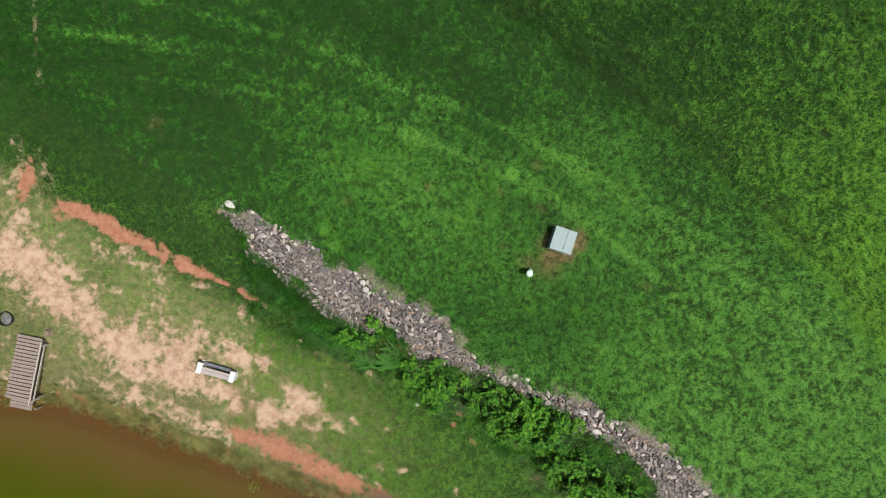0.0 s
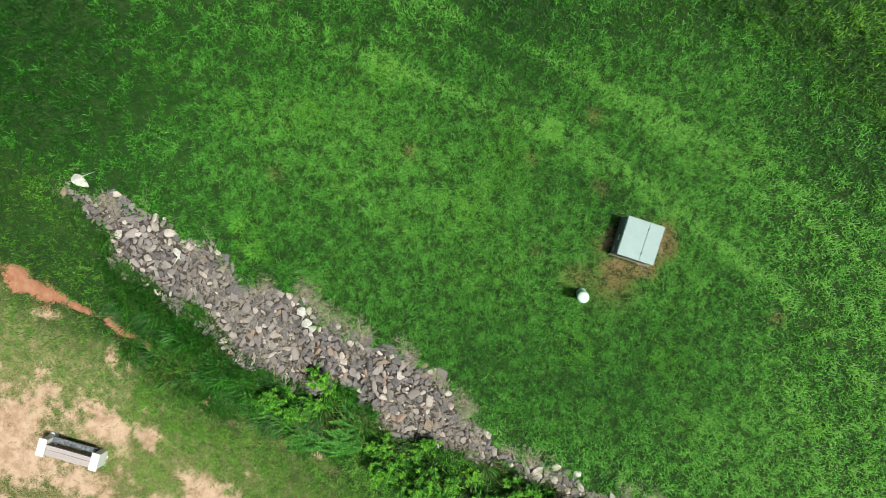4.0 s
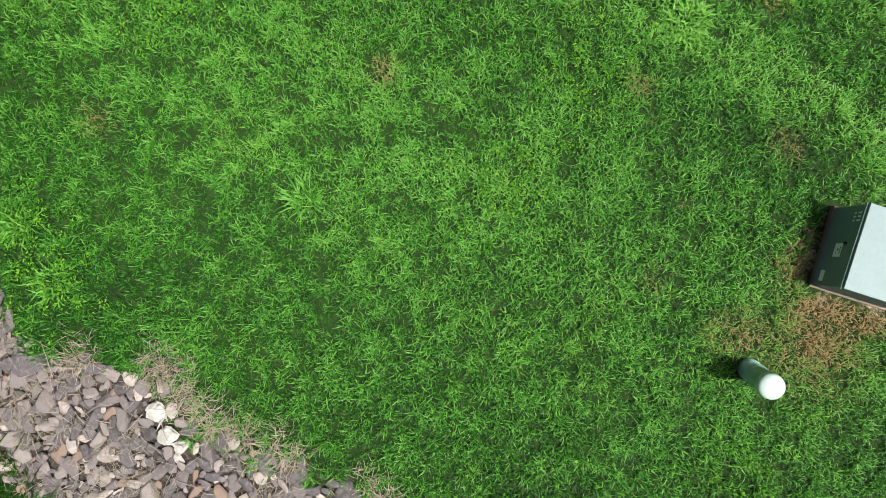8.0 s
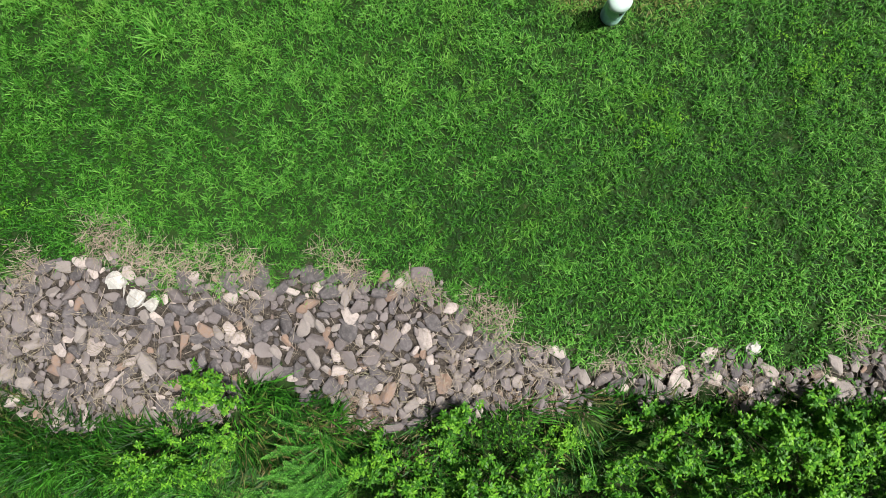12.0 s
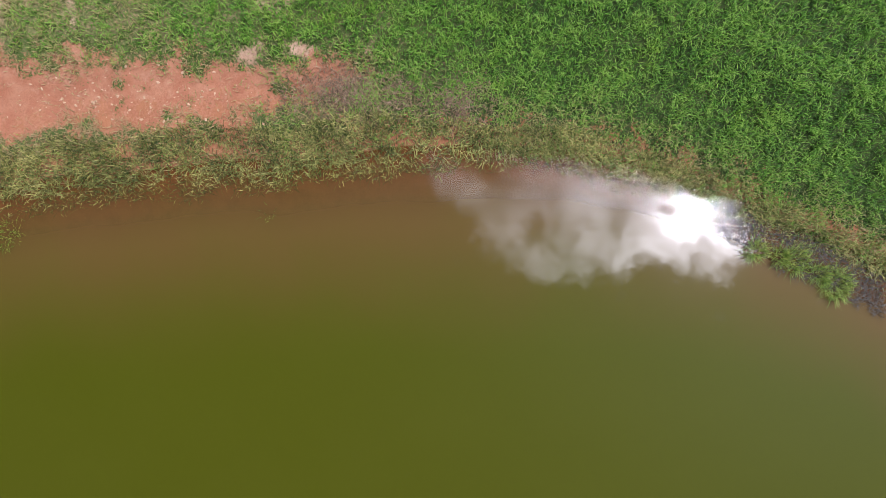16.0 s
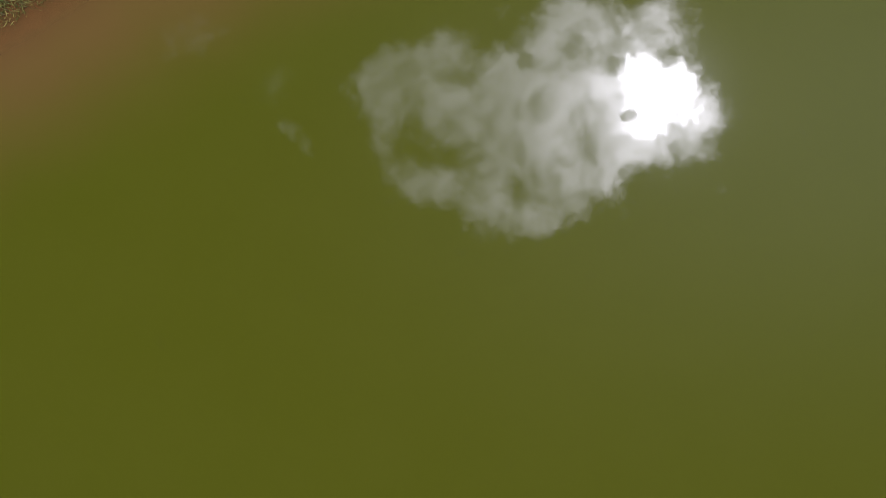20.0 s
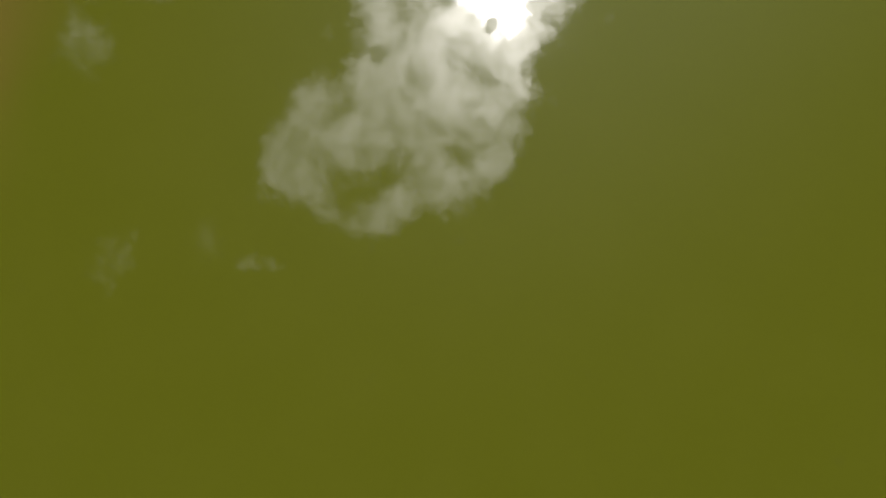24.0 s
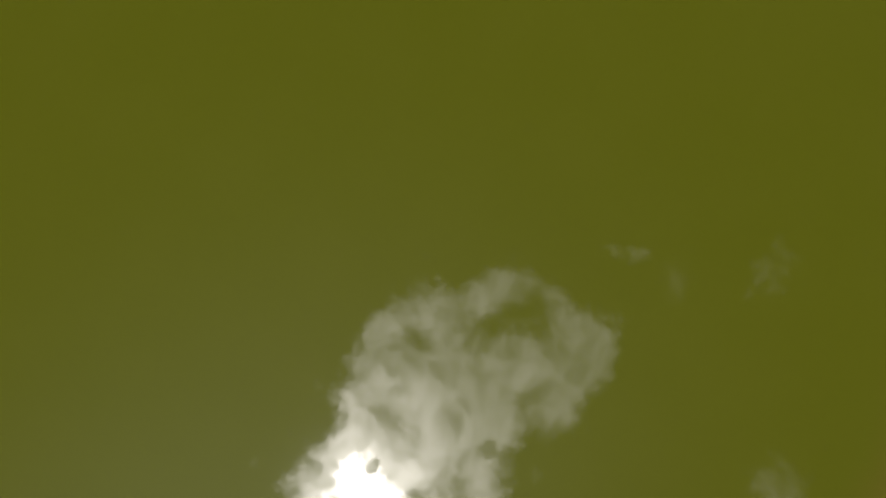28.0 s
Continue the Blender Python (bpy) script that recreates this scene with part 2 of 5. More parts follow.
def leaf_material(name, dark, mid, light, dry=(0.27, 0.185, 0.085), rough=0.5, thin=0.22, gold=0.18):
    """Leaves or blades: 'tone' runs from dark to light, 'dry' towards straw, and each blade differs a little."""
    m, n = material(name)
    island = n.add("ShaderNodeNewGeometry").outputs["Random Per Island"]
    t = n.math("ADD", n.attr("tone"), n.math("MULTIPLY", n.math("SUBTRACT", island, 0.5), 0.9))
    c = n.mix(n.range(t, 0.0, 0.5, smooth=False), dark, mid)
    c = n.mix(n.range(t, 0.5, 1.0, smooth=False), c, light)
    hue = n.noise(n.where(), 0.9, 4.0, 0.6)
    c = n.mix(n.math("MULTIPLY", n.range(hue, 0.52, 0.72), gold), c, n.mix(n.range(t, 0.2, 0.9), (0.05, 0.12, 0.006), (0.22, 0.33, 0.012)))
    d = n.math("ADD", n.attr("dry"), n.math("MULTIPLY", n.math("SUBTRACT", n.math("FRACT", n.math("MULTIPLY", island, 37.0)), 0.5), 0.6))
    c = n.mix(n.range(d, 0.35, 0.8), c, dry)
    p = n.add("ShaderNodeBsdfPrincipled")
    n.link(c, p.inputs["Base Color"])
    p.inputs["Roughness"].default_value = rough
    p.inputs["Specular IOR Level"].default_value = 0.2
    tr = n.add("ShaderNodeBsdfTranslucent")
    n.link(n.mix(0.5, c, (0.09, 0.24, 0.012)), tr.inputs[0])
    s = n.add("ShaderNodeMixShader")
    s.inputs[0].default_value = thin
    n.link(p.outputs[0], s.inputs[1])
    n.link(tr.outputs[0], s.inputs[2])
    n.link(s.outputs[0], n.out.inputs[0])
    return m


def stone_material(name, per_object):
    m, n = material(name)
    r = n.add("ShaderNodeObjectInfo").outputs["Random"] if per_object else n.add("ShaderNodeNewGeometry").outputs["Random Per Island"]
    p = n.where()
    ramp = n.add("ShaderNodeValToRGB")
    ramp.color_ramp.interpolation = "CONSTANT"
    tones = [(0.0, (0.100, 0.090, 0.096)), (0.22, (0.148, 0.126, 0.127)), (0.42, (0.190, 0.164, 0.162)), (0.58, (0.080, 0.073, 0.077)), (0.72, (0.275, 0.240, 0.226)),
             (0.84, (0.245, 0.165, 0.125)), (0.89, (0.45, 0.385, 0.36))]
    for i, (at, rgb) in enumerate(tones):
        e = ramp.color_ramp.elements[i] if i < 2 else ramp.color_ramp.elements.new(at)
        e.position, e.color = at, (*rgb, 1)
    n.link(r, ramp.inputs[0])
    patch, fine = n.noise(p, 7.0, 5.0, 0.65), n.noise(p, 45.0, 5.0, 0.7)
    c = n.mix(n.math("MULTIPLY", n.range(patch, 0.4, 0.7), 0.55), ramp.outputs[0], (0.206, 0.186, 0.188))
    c = n.mix(n.math("MULTIPLY", n.range(fine, 0.45, 0.75), 0.5), c, (0.12, 0.10, 0.09))
    finish(n, c, 0.9, n.math("ADD", patch, n.math("MULTIPLY", fine, 0.5)), 0.6, 0.03, specular=0.3)
    return m


def water_material():
    """Still, murky pond water: the red bed shows through where it is shallow; the surface mirrors the sky."""
    m, n = material("murky_water")
    depth = n.attr("depth")
    p = n.where()
    cloudy = n.noise(p, 0.35, 3.0)
    murk = n.mix(n.range(n.math("ADD", depth, n.math("MULTIPLY", n.math("SUBTRACT", cloudy, 0.5), 0.3)), 0.03, 0.76), (0.085, 0.048, 0.017), (0.042, 0.049, 0.0030))
    murk = n.mix(n.math("MULTIPLY", n.range(n.noise(p, 0.9, 5.0), 0.35, 0.75), 0.12), murk, (0.054, 0.060, 0.007))
    body = n.add("ShaderNodeBsdfDiffuse")
    n.link(murk, body.inputs[0])
    clear = n.add("ShaderNodeBsdfTransparent")
    clear.inputs[0].default_value = (0.85, 0.68, 0.48, 1)
    inner = n.add("ShaderNodeMixShader")
    n.link(n.range(depth, 0.0, 0.30, 0.40, 1.0), inner.inputs[0])
    n.link(clear.outputs[0], inner.inputs[1])
    n.link(body.outputs[0], inner.inputs[2])
    gloss = n.add("ShaderNodeBsdfGlossy")
    gloss.inputs["Roughness"].default_value = 0.0
    fres = n.add("ShaderNodeFresnel")
    fres.inputs[0].default_value = 1.333
    ripple = n.add("ShaderNodeBump")
    ripple.inputs["Strength"].default_value, ripple.inputs["Distance"].default_value = 0.02, 0.01
    n.link(n.noise(p, 5.0, 3.0), ripple.inputs["Height"])
    n.link(ripple.outputs[0], gloss.inputs["Normal"])
    top = n.add("ShaderNodeMixShader")
    n.link(fres.outputs[0], top.inputs[0])
    n.link(inner.outputs[0], top.inputs[1])
    n.link(gloss.outputs[0], top.inputs[2])
    n.link(top.outputs[0], n.out.inputs[0])
    return m


MAT_GROUND, MAT_WATER = ground_material(), water_material()
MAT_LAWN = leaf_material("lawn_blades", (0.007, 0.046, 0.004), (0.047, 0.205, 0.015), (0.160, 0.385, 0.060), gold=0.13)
MAT_BANK = leaf_material("bank_blades", (0.010, 0.052, 0.005), (0.060, 0.190, 0.014), (0.185, 0.345, 0.052), dry=(0.30, 0.225, 0.12), gold=0.22)
MAT_MEADOW = leaf_material("meadow_blades", (0.010, 0.045, 0.004), (0.046, 0.160, 0.010), (0.165, 0.380, 0.030), gold=0.2)
MAT_SEDGE = leaf_material("sedge_blades", (0.022, 0.034, 0.007), (0.150, 0.160, 0.045), (0.40, 0.385, 0.135), dry=(0.20, 0.12, 0.07))
MAT_SODDEN = leaf_material("sodden_stalks", (0.010, 0.009, 0.010), (0.026, 0.023, 0.023), (0.075, 0.068, 0.060), thin=0.05, gold=0.0)
MAT_REED = leaf_material("reed_blades", (0.018, 0.052, 0.005), (0.080, 0.165, 0.020), (0.25, 0.33, 0.065))
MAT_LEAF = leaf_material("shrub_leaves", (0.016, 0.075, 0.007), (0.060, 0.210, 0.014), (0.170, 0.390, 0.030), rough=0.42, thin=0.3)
MAT_STONE, MAT_STONES = stone_material("riprap_stone", True), stone_material("riprap_rubble", False)
MAT_WHITE_STONE = plain("bleached_stone", (0.30, 0.285, 0.265), (0.52, 0.505, 0.48), 9.0, 0.85, bump=0.4)
MAT_PEBBLE = plain("tan_pebbles", (0.30, 0.19, 0.12), (0.46, 0.33, 0.23), 9.0, 0.9, bump=0.2)
MAT_BARK = plain("weathered_stems", (0.13, 0.09, 0.06), (0.22, 0.17, 0.12), 30.0, 0.85)
MAT_DEAD_GRASS = leaf_material("dead_grass", (0.15, 0.122, 0.095), (0.245, 0.20, 0.155), (0.36, 0.30, 0.24), dry=(0.25, 0.20, 0.155), thin=0.1)
MAT_MAUVE = leaf_material("mauve_thatch", (0.070, 0.044, 0.030), (0.165, 0.108, 0.070), (0.265, 0.195, 0.135), dry=(0.205, 0.155, 0.115), thin=0.08, gold=0.0)
MAT_STRAW = plain("dead_stalks", (0.20, 0.165, 0.13), (0.36, 0.31, 0.26), 20.0, 0.85)
MAT_BOX = plain("utility_paint", (0.155, 0.222, 0.230), (0.185, 0.252, 0.256), 3.0, 0.58, bump=0.05)
MAT_BOX_DARK = plain("blackened_steel", (0.015, 0.018, 0.018), (0.04, 0.045, 0.045), 30.0, 0.5, 0.6)
MAT_CONCRETE = plain("clay_stained_concrete", (0.17, 0.125, 0.09), (0.26, 0.205, 0.16), 8.0, 0.9, bump=0.4)
MAT_PED = plain("pedestal_plastic", (0.25, 0.45, 0.37), (0.30, 0.51, 0.43), 5.0, 0.45, bump=0.05)
MAT_CAP = plain("sun_bleached_cap", (0.40, 0.53, 0.475), (0.48, 0.60, 0.545), 5.0, 0.4, bump=0.05)
MAT_LABEL = plain("sticker_white", (0.80, 0.82, 0.82), (0.87, 0.88, 0.88), 20.0, 0.5, bump=0.0)
MAT_INK = plain("sticker_ink", (0.03, 0.035, 0.035), (0.06, 0.06, 0.06), 20.0, 0.6, bump=0.0)
MAT_WHITE = plain("white_vinyl", (0.46, 0.48, 0.48), (0.58, 0.59, 0.58), 5.0, 0.5, bump=0.1)
MAT_SLAT = plain("grey_slat", (0.25, 0.205, 0.21), (0.36, 0.31, 0.31), 9.0, 0.8, streak=(1, 12, 12))
MAT_DECK = plain("weathered_decking", (0.12, 0.095, 0.082), (0.26, 0.21, 0.185), 7.0, 0.88, bump=0.5, streak=(1.5, 14, 14))
MAT_RAIL = plain("bleached_rail", (0.24, 0.21, 0.19), (0.38, 0.35, 0.32), 9.0, 0.85, streak=(2, 12, 12))
MAT_ASH = plain("charred_ash", (0.03, 0.03, 0.035), (0.16, 0.17, 0.20), 14.0, 0.95, bump=0.5)

# ---- plan of the place ----
ALONG, ACROSS = np.array((0.856, -0.517)), np.array((-0.517, -0.856))  # along the stone bank, and from it towards the pond
WATER = -2.5
SHORE_U = [-80, -40, -14.1, -12.0, -9.64, -8.4, -6.4, -4.56, -3.3, -2.1, -0.76, 0.65, 2.05, 3.46, 4.86, 5.8, 7.2, 8.16, 9.1, 10.06, 11.0, 12.0, 12.6, 30, 80]
SHORE_V = [42, 22, 16.5, 15.54, 14.85, 14.72, 14.45, 13.98, 13.8, 13.5, 13.2, 13.04, 12.94, 12.75, 12.58, 12.47, 12.52, 12.67, 12.88, 13.19, 13.58, 13.96, 14.2, 27, 52]
# the stone bank: its upper and lower edges
TOP_U = [-9.4, -8.5, -7.7, -6.3, -5.4, -4.6, -4.0, -3.2, -2.6, -1.8, -0.6, 0.6, 1.9, 3.0, 3.8, 5.0, 6.3, 7.5, 8.4, 10.1, 11.6, 13.1, 15.0, 17.5]
STONE_TOP = [3.25, 3.25, 3.0, 2.85, 2.95, 3.2, 3.35, 2.75, 2.55, 2.85, 2.75, 2.6, 2.65, 3.15, 3.5, 3.2, 3.1, 2.65, 2.5, 2.4, 2.45, 2.55, 2.95, 3.2]
STONE_U = [-9.5, -8.6, -7.7, -7.5, -6.4, -5.7, -4.7, -3.9, -3.3, -2.5, -1.7, -0.9, -0.7, 0.1, 0.9, 1.4, 2.0, 2.8, 3.7, 4.9, 5.4, 6.9, 8.0, 8.8, 10.4, 11.2, 12.6, 13.3, 17.0, 17.5]
STONE_LOW = [3.6, 3.85, 3.95, 4.6, 4.5, 4.65, 4.5, 4.75, 5.0, 5.15, 4.95, 4.8, 4.2, 4.3, 4.6, 4.7, 4.3, 4.1, 3.85, 3.8, 3.6, 3.4, 3.3, 3.7, 3.5, 3.4, 3.9, 4.5, 4.6, 3.4]
# bare sand: place, two radii, turn in degrees
BARE = [(-3.95, -10.45, 0.26, 0.12, -10), (-3.15, -10.85, 0.2, 0.11, -45), (-19.57, -0.25, 1.55, 1.04, -20), (-18.54, -1.16, 1.17, 1.04, -45), (-17.63, -2.2, 1.68, 1.04, -40), (-16.6, -3.11, 1.3, 0.73, -40), (-14.53, -4.48, 1.94, 0.83, -28),
        (-12.71, -4.92, 1.94, 1.04, -12), (-14.27, -5.57, 1.17, 0.41, -20), (-12.2, -5.7, 1.55, 0.57, -15), (-10.25, -6.48, 0.98, 0.41, -15),
        (-9.66, -7.0, 0.34, 0.57, 0), (-9.48, -4.8, 0.83, 0.52, -45), (-8.39, -5.11, 0.57, 0.36, -40), (-6.55, -6.9, 0.88, 0.55, -42), (-7.3, -7.65, 0.5, 0.34, -20), (-8.11, -7.65, 0.83, 0.45, 25),
        (-4.25, -7.75, 0.25, 0.13, -34), (-2.07, -10.05, 0.25, 0.15, 6), (0.47, -11.03, 0.23, 0.15, -59)]
FAINT = [(-18.9, 3.6, 0.8, 1.3, -10), (-17.5, 9.05, 0.12, 2.2, 3), (-14.27, -6.73, 1.81, 0.47, -25), (-11.94, -7.77, 1.55, 0.41, -28), (-9.87, -8.55, 1.17, 0.36, -25), (-16.6, -4.53, 0.52, 0.21, -20), (-15.57, -6.34, 1.55, 0.36, -25), (-11.81, -4.28, 0.91, 0.57, -10),
         (-13.75, -0.65, 1.55, 0.26, -20), (-5.2, -7.85, 0.6, 0.3, -29), (-3.43, -9.21, 0.31, 0.12, -29), (-3.1, -9.95, 0.24, 0.24, -89), (0.95, -11.4, 0.36, 0.12, -54), (-3.54, -10.5, 0.22, 0.14, -29), (-4.04, -10.34, 0.25, 0.12, -29),
         (-2.92, -11.05, 0.38, 0.14, -39), (-2.16, -11.5, 0.3, 0.12, -39), (-1.7, -11.2, 0.16, 0.14, -29), (-2.8, -8.06, 0.22, 0.08, -29), (-3.43, -5.55, 0.3, 0.12, -29)]
CLAY = [(-7.6, -9.25, 1.75, 0.56, -30), (-5.85, -10.15, 1.6, 0.58, -28), (-4.2, -10.85, 1.1, 0.36, -31), (-9.3, -8.6, 1.2, 0.36, -28), (-3.35, -11.15, 0.8, 0.30, -30), (0.57, -7.29, 0.22, 0.13, -20), (0.3, -7.88, 0.13, 0.14, 0), (1.16, -8.62, 0.2, 0.1, -40), (-19.1, 3.1, 0.35, 0.9, -20), (-3.3, -5.4, 0.2, 0.1, -27)]
GULLY = [(-17.7, 1.98), (-16.2, 1.8), (-14.8, 0.8), (-12.95, -0.05), (-11.15, -0.95), (-9.4, -1.75), (-8.1, -2.4)]
DRY = [(2.27, 2.54, 0.25), (4.03, 1.82, 0.3), (2.42, 0.23, 0.25), (-4.18, 2.18, 0.3), (-0.82, 2.73, 0.25), (3.3, -0.45, 0.4), (8.46, -1.53, 0.3), (3.86, 3.63, 0.3),
       (-12.43, 5.44, 0.4), (4.3, -0.75, 0.75), (3.95, 0.3, 0.25), (5.6, 0.65, 0.35)]
# paler grass patches; the wide ones put hazy brightness into the blade tone
BRIGHT = [(6.3, 4.0, 1.8), (-5.6, 3.4, 1.7), (-0.8, -0.1, 1.0), (0.67, 1.4, 0.6), (-1.46, 4.73, 0.5), (-10.45, 1.83, 0.9), (-3.4, 2.4, 2.2), (-1.0, 2.2, 1.6), (9.5, -6.0, 2.6)]
# darker grass patches, some of them shade put into the blade tone
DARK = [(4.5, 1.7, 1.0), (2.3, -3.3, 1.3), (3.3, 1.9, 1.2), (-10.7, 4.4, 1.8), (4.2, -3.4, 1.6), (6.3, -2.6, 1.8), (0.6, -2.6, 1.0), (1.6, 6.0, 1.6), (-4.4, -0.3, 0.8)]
BORDER = (-39.47, -53.71, 76.1)  # the arc on which the mown lawn meets the meadow
TRACKS = [(-16.57, -38.11, 47.3), (-16.57, -38.11, 45.6), (-25.47, -48.41, 58.6), (-25.47, -48.41, 60.4), (-39.47, -53.71, 71.3)]  # wheel marks of the mower, as arcs
BOX_AT, BOX_TURN, BOX_W, BOX_D, BOX_H = (4.84, 0.45), -18.1, 0.936, 0.985, 0.65
PED_AT = (3.53, -0.88)


def lattice(ix, iy, seed):
    h = (ix.astype(np.int64) * 374761393 + iy.astype(np.int64) * 668265263 + seed * 974711) & 0xFFFFFFFF
    h = ((h ^ (h >> 13)) * 1274126177) & 0xFFFFFFFF
    return ((h ^ (h >> 16)) & 0xFFFF) / 65535.0


def wander(x, y, scale, seed=0, octaves=3):
    """Smooth random field between about 0 and 1."""
    total, weight, amp = np.zeros_like(x, dtype=float), 0.0, 1.0
    for o in range(octaves):
        a, b = x * scale + 17.3 * seed, y * scale - 9.1 * seed
        ix, iy = np.floor(a), np.floor(b)
        fx, fy = a - ix, b - iy
        fx, fy = fx * fx * (3 - 2 * fx), fy * fy * (3 - 2 * fy)
        n = (lattice(ix, iy, seed + o) * (1 - fx) + lattice(ix + 1, iy, seed + o) * fx) * (1 - fy) + (lattice(ix, iy + 1, seed + o) * (1 - fx) + lattice(ix + 1, iy + 1, seed + o) * fx) * fy
        total, weight, amp, scale = total + amp * n, weight + amp, amp * 0.5, scale * 2.03
    return total / weight


def uv_of(x, y):
    return ALONG[0] * x + ALONG[1] * y, ACROSS[0] * x + ACROSS[1] * y


def xy_of(u, v):
    return ALONG[0] * u + ACROSS[0] * v, ALONG[1] * u + ACROSS[1] * v


def shore_of(u):
    return np.interp(u, SHORE_U, SHORE_V) + 0.35 * (wander(u, u * 0.0, 0.9, 5) - 0.5)


def height(x, y):
    """Lawn at 0, down the stone bank, over the grassy strip to the pond and its bed."""
    x, y = np.asarray(x, float), np.asarray(y, float)
    u, v = uv_of(x, y)
    s = shore_of(u)
    out = np.zeros_like(v)
    knots = [(2.6, 0.0), (5.0, -0.6), (6.5, -1.5), (8.0, -1.68)]
    for (v0, z0), (v1, z1) in zip(knots, knots[1:]):
        out = np.where(v > v0, z0 + (z1 - z0) * np.clip((v - v0) / (v1 - v0), 0, 1), out)
    f = np.clip((v - 8.0) / np.maximum(s - 10.5, 0.5), 0, 1)
    out = np.where(v > 8.0, -1.68 - 0.27 * f, out)
    f = np.clip((v - (s - 2.5)) / 1.0, 0, 1)
    out = np.where(v > s - 2.5, -1.95 - 0.33 * f, out)
    f = np.clip((v - (s - 1.5)) / 1.5, 0, 1)
    out = np.where(v > s - 1.5, -2.28 + (WATER + 2.28) * f, out)
    f = np.clip((v - s) / np.interp(u, [-10.0, -2.0, 2.0, 6.0, 10.0], [6.4, 4.6, 4.4, 4.6, 3.4]), 0, 1)
    out = np.where(v > s, WATER - 0.9 * f, out)
    out = np.where(v > 70, WATER - 0.9 + 2.4 * np.clip((v - 70) / 8.0, 0, 1), out)
    bumps = 0.05 * (wander(x, y, 1.3, 3) - 0.5) + 0.16 * (wander(x, y, 0.22, 4) - 0.5)
    cut = clay_of(x, y) * np.clip((s - v) * 0.06, 0.0, 0.08)
    return out + bumps * np.clip((70 - np.abs(v)) / 10, 0, 1) * np.where(v > s - 1.0, 0.25, 1.0) - cut - 0.07 * np.clip((v - s + 0.5) / 0.5, 0, 1)


def blots(x, y, spots):
    m = np.zeros_like(x, dtype=float)
    for cx, cy, rx, ry, turn in spots:
        c, s = math.cos(radians(turn)), math.sin(radians(turn))
        a, b = (x - cx) * c + (y - cy) * s, -(x - cx) * s + (y - cy) * c
        m = np.maximum(m, np.clip(1.05 - 0.52 * np.hypot(a / rx, b / ry), 0, 0.86))
    return m


def bare_of(x, y):
    m = np.maximum(blots(x, y, BARE), 0.60 * blots(x, y, FAINT))
    box = np.hypot(x - BOX_AT[0] - 0.03, y - BOX_AT[1] + 0.02)
    m = np.maximum(m, np.clip(1.10 - 0.8 * box / 0.72, 0, 0.30))
    u, v = uv_of(x, y)
    speckle = np.clip((wander(x, y, 1.3, 19, 5) - 0.5) * 2.6, 0, 0.55) * np.clip((2.8 - u) / 5.0, 0, 1) * np.clip(v - 6.2, 0, 1) * (v < shore_of(u) - 0.6)
    m = np.maximum(m, speckle)
    return np.clip(m + (0.75 * (wander(x, y, 1.3, 7, 5) - 0.5) + 0.75 * (wander(x, y, 5.0, 17, 4) - 0.5)) * np.clip(m * 4, 0, 1), 0, 1)


def clay_of(x, y):
    m = blots(x, y, CLAY)
    for (x0, y0), (x1, y1) in zip(GULLY, GULLY[1:]):
        dx, dy = x1 - x0, y1 - y0
        t = np.clip(((x - x0) * dx + (y - y0) * dy) / (dx * dx + dy * dy), 0, 1)
        d = np.hypot(x - x0 - t * dx, y - y0 - t * dy) + 0.5 * (wander(x, y, 1.4, 9) - 0.5)
        wide = 0.36 if x0 < -12 else 0.15
        m = np.maximum(m, np.clip(1.2 - 0.7 * d / wide, 0, 1) * np.clip(1.7 * wander(x, y, 1.7, 10, 4) + 0.15, 0, 1))
    return np.clip(m + (0.65 * (wander(x, y, 1.3, 8, 5) - 0.5) + 0.65 * (wander(x, y, 4.0, 18) - 0.5)) * np.clip(m * 4, 0, 1), 0, 1)


def stony_of(x, y):
    u, v = uv_of(x, y)
    low = np.interp(u, STONE_U, STONE_LOW)
    inside = np.minimum(v - np.interp(u, TOP_U, STONE_TOP), low - v)
    inside = np.minimum(inside, np.minimum(u + 9.5, 17.5 - u))
    return np.clip(0.5 + inside * 1.1 + 1.0 * (wander(x, y, 1.1, 11, 4) - 0.5) + 0.4 * (wander(x, y, 4.0, 12) - 0.5), 0, 1)


def meadow_of(x, y):
    """Metres beyond the lawn's edge (negative on the lawn)."""
    return np.hypot(x - BORDER[0], y - BORDER[1]) - BORDER[2] + 0.8 * (wander(x, y, 0.5, 13) - 0.5)


def mesh_from(name, verts, faces_flat, corners, mat, attributes=(), smooth=False):
    """A mesh from arrays: vertex places, vertex numbers face by face, and the corners of each face."""
    me = bpy.data.meshes.new(name)
    nf = len(faces_flat) // corners
    me.vertices.add(len(verts))
    me.vertices.foreach_set("co", np.ascontiguousarray(verts, np.float32).ravel())
    me.loops.add(len(faces_flat))
    me.loops.foreach_set("vertex_index", np.ascontiguousarray(faces_flat, np.int32))
    me.polygons.add(nf)
    me.polygons.foreach_set("loop_start", np.arange(nf, dtype=np.int32) * corners)
    me.polygons.foreach_set("use_smooth", np.full(nf, smooth))
    for key, values in attributes:
        me.attributes.new(key, "FLOAT", "POINT").data.foreach_set("value", np.ascontiguousarray(values, np.float32))
    me.update(calc_edges=True)
    me.materials.append(mat)
    return me


def stretch(lo, hi, step, far, growth=1.5):
    """Even steps between lo and hi, then growing ones out to the horizon."""
    inner = list(np.arange(lo, hi + 1e-6, step))
    out, d = [], step
    edge = 0.0
    while edge < far:
        d *= growth
        edge += d
        out.append(edge)
    return np.array([lo - e for e in reversed(out)] + inner + [hi + e for e in out])


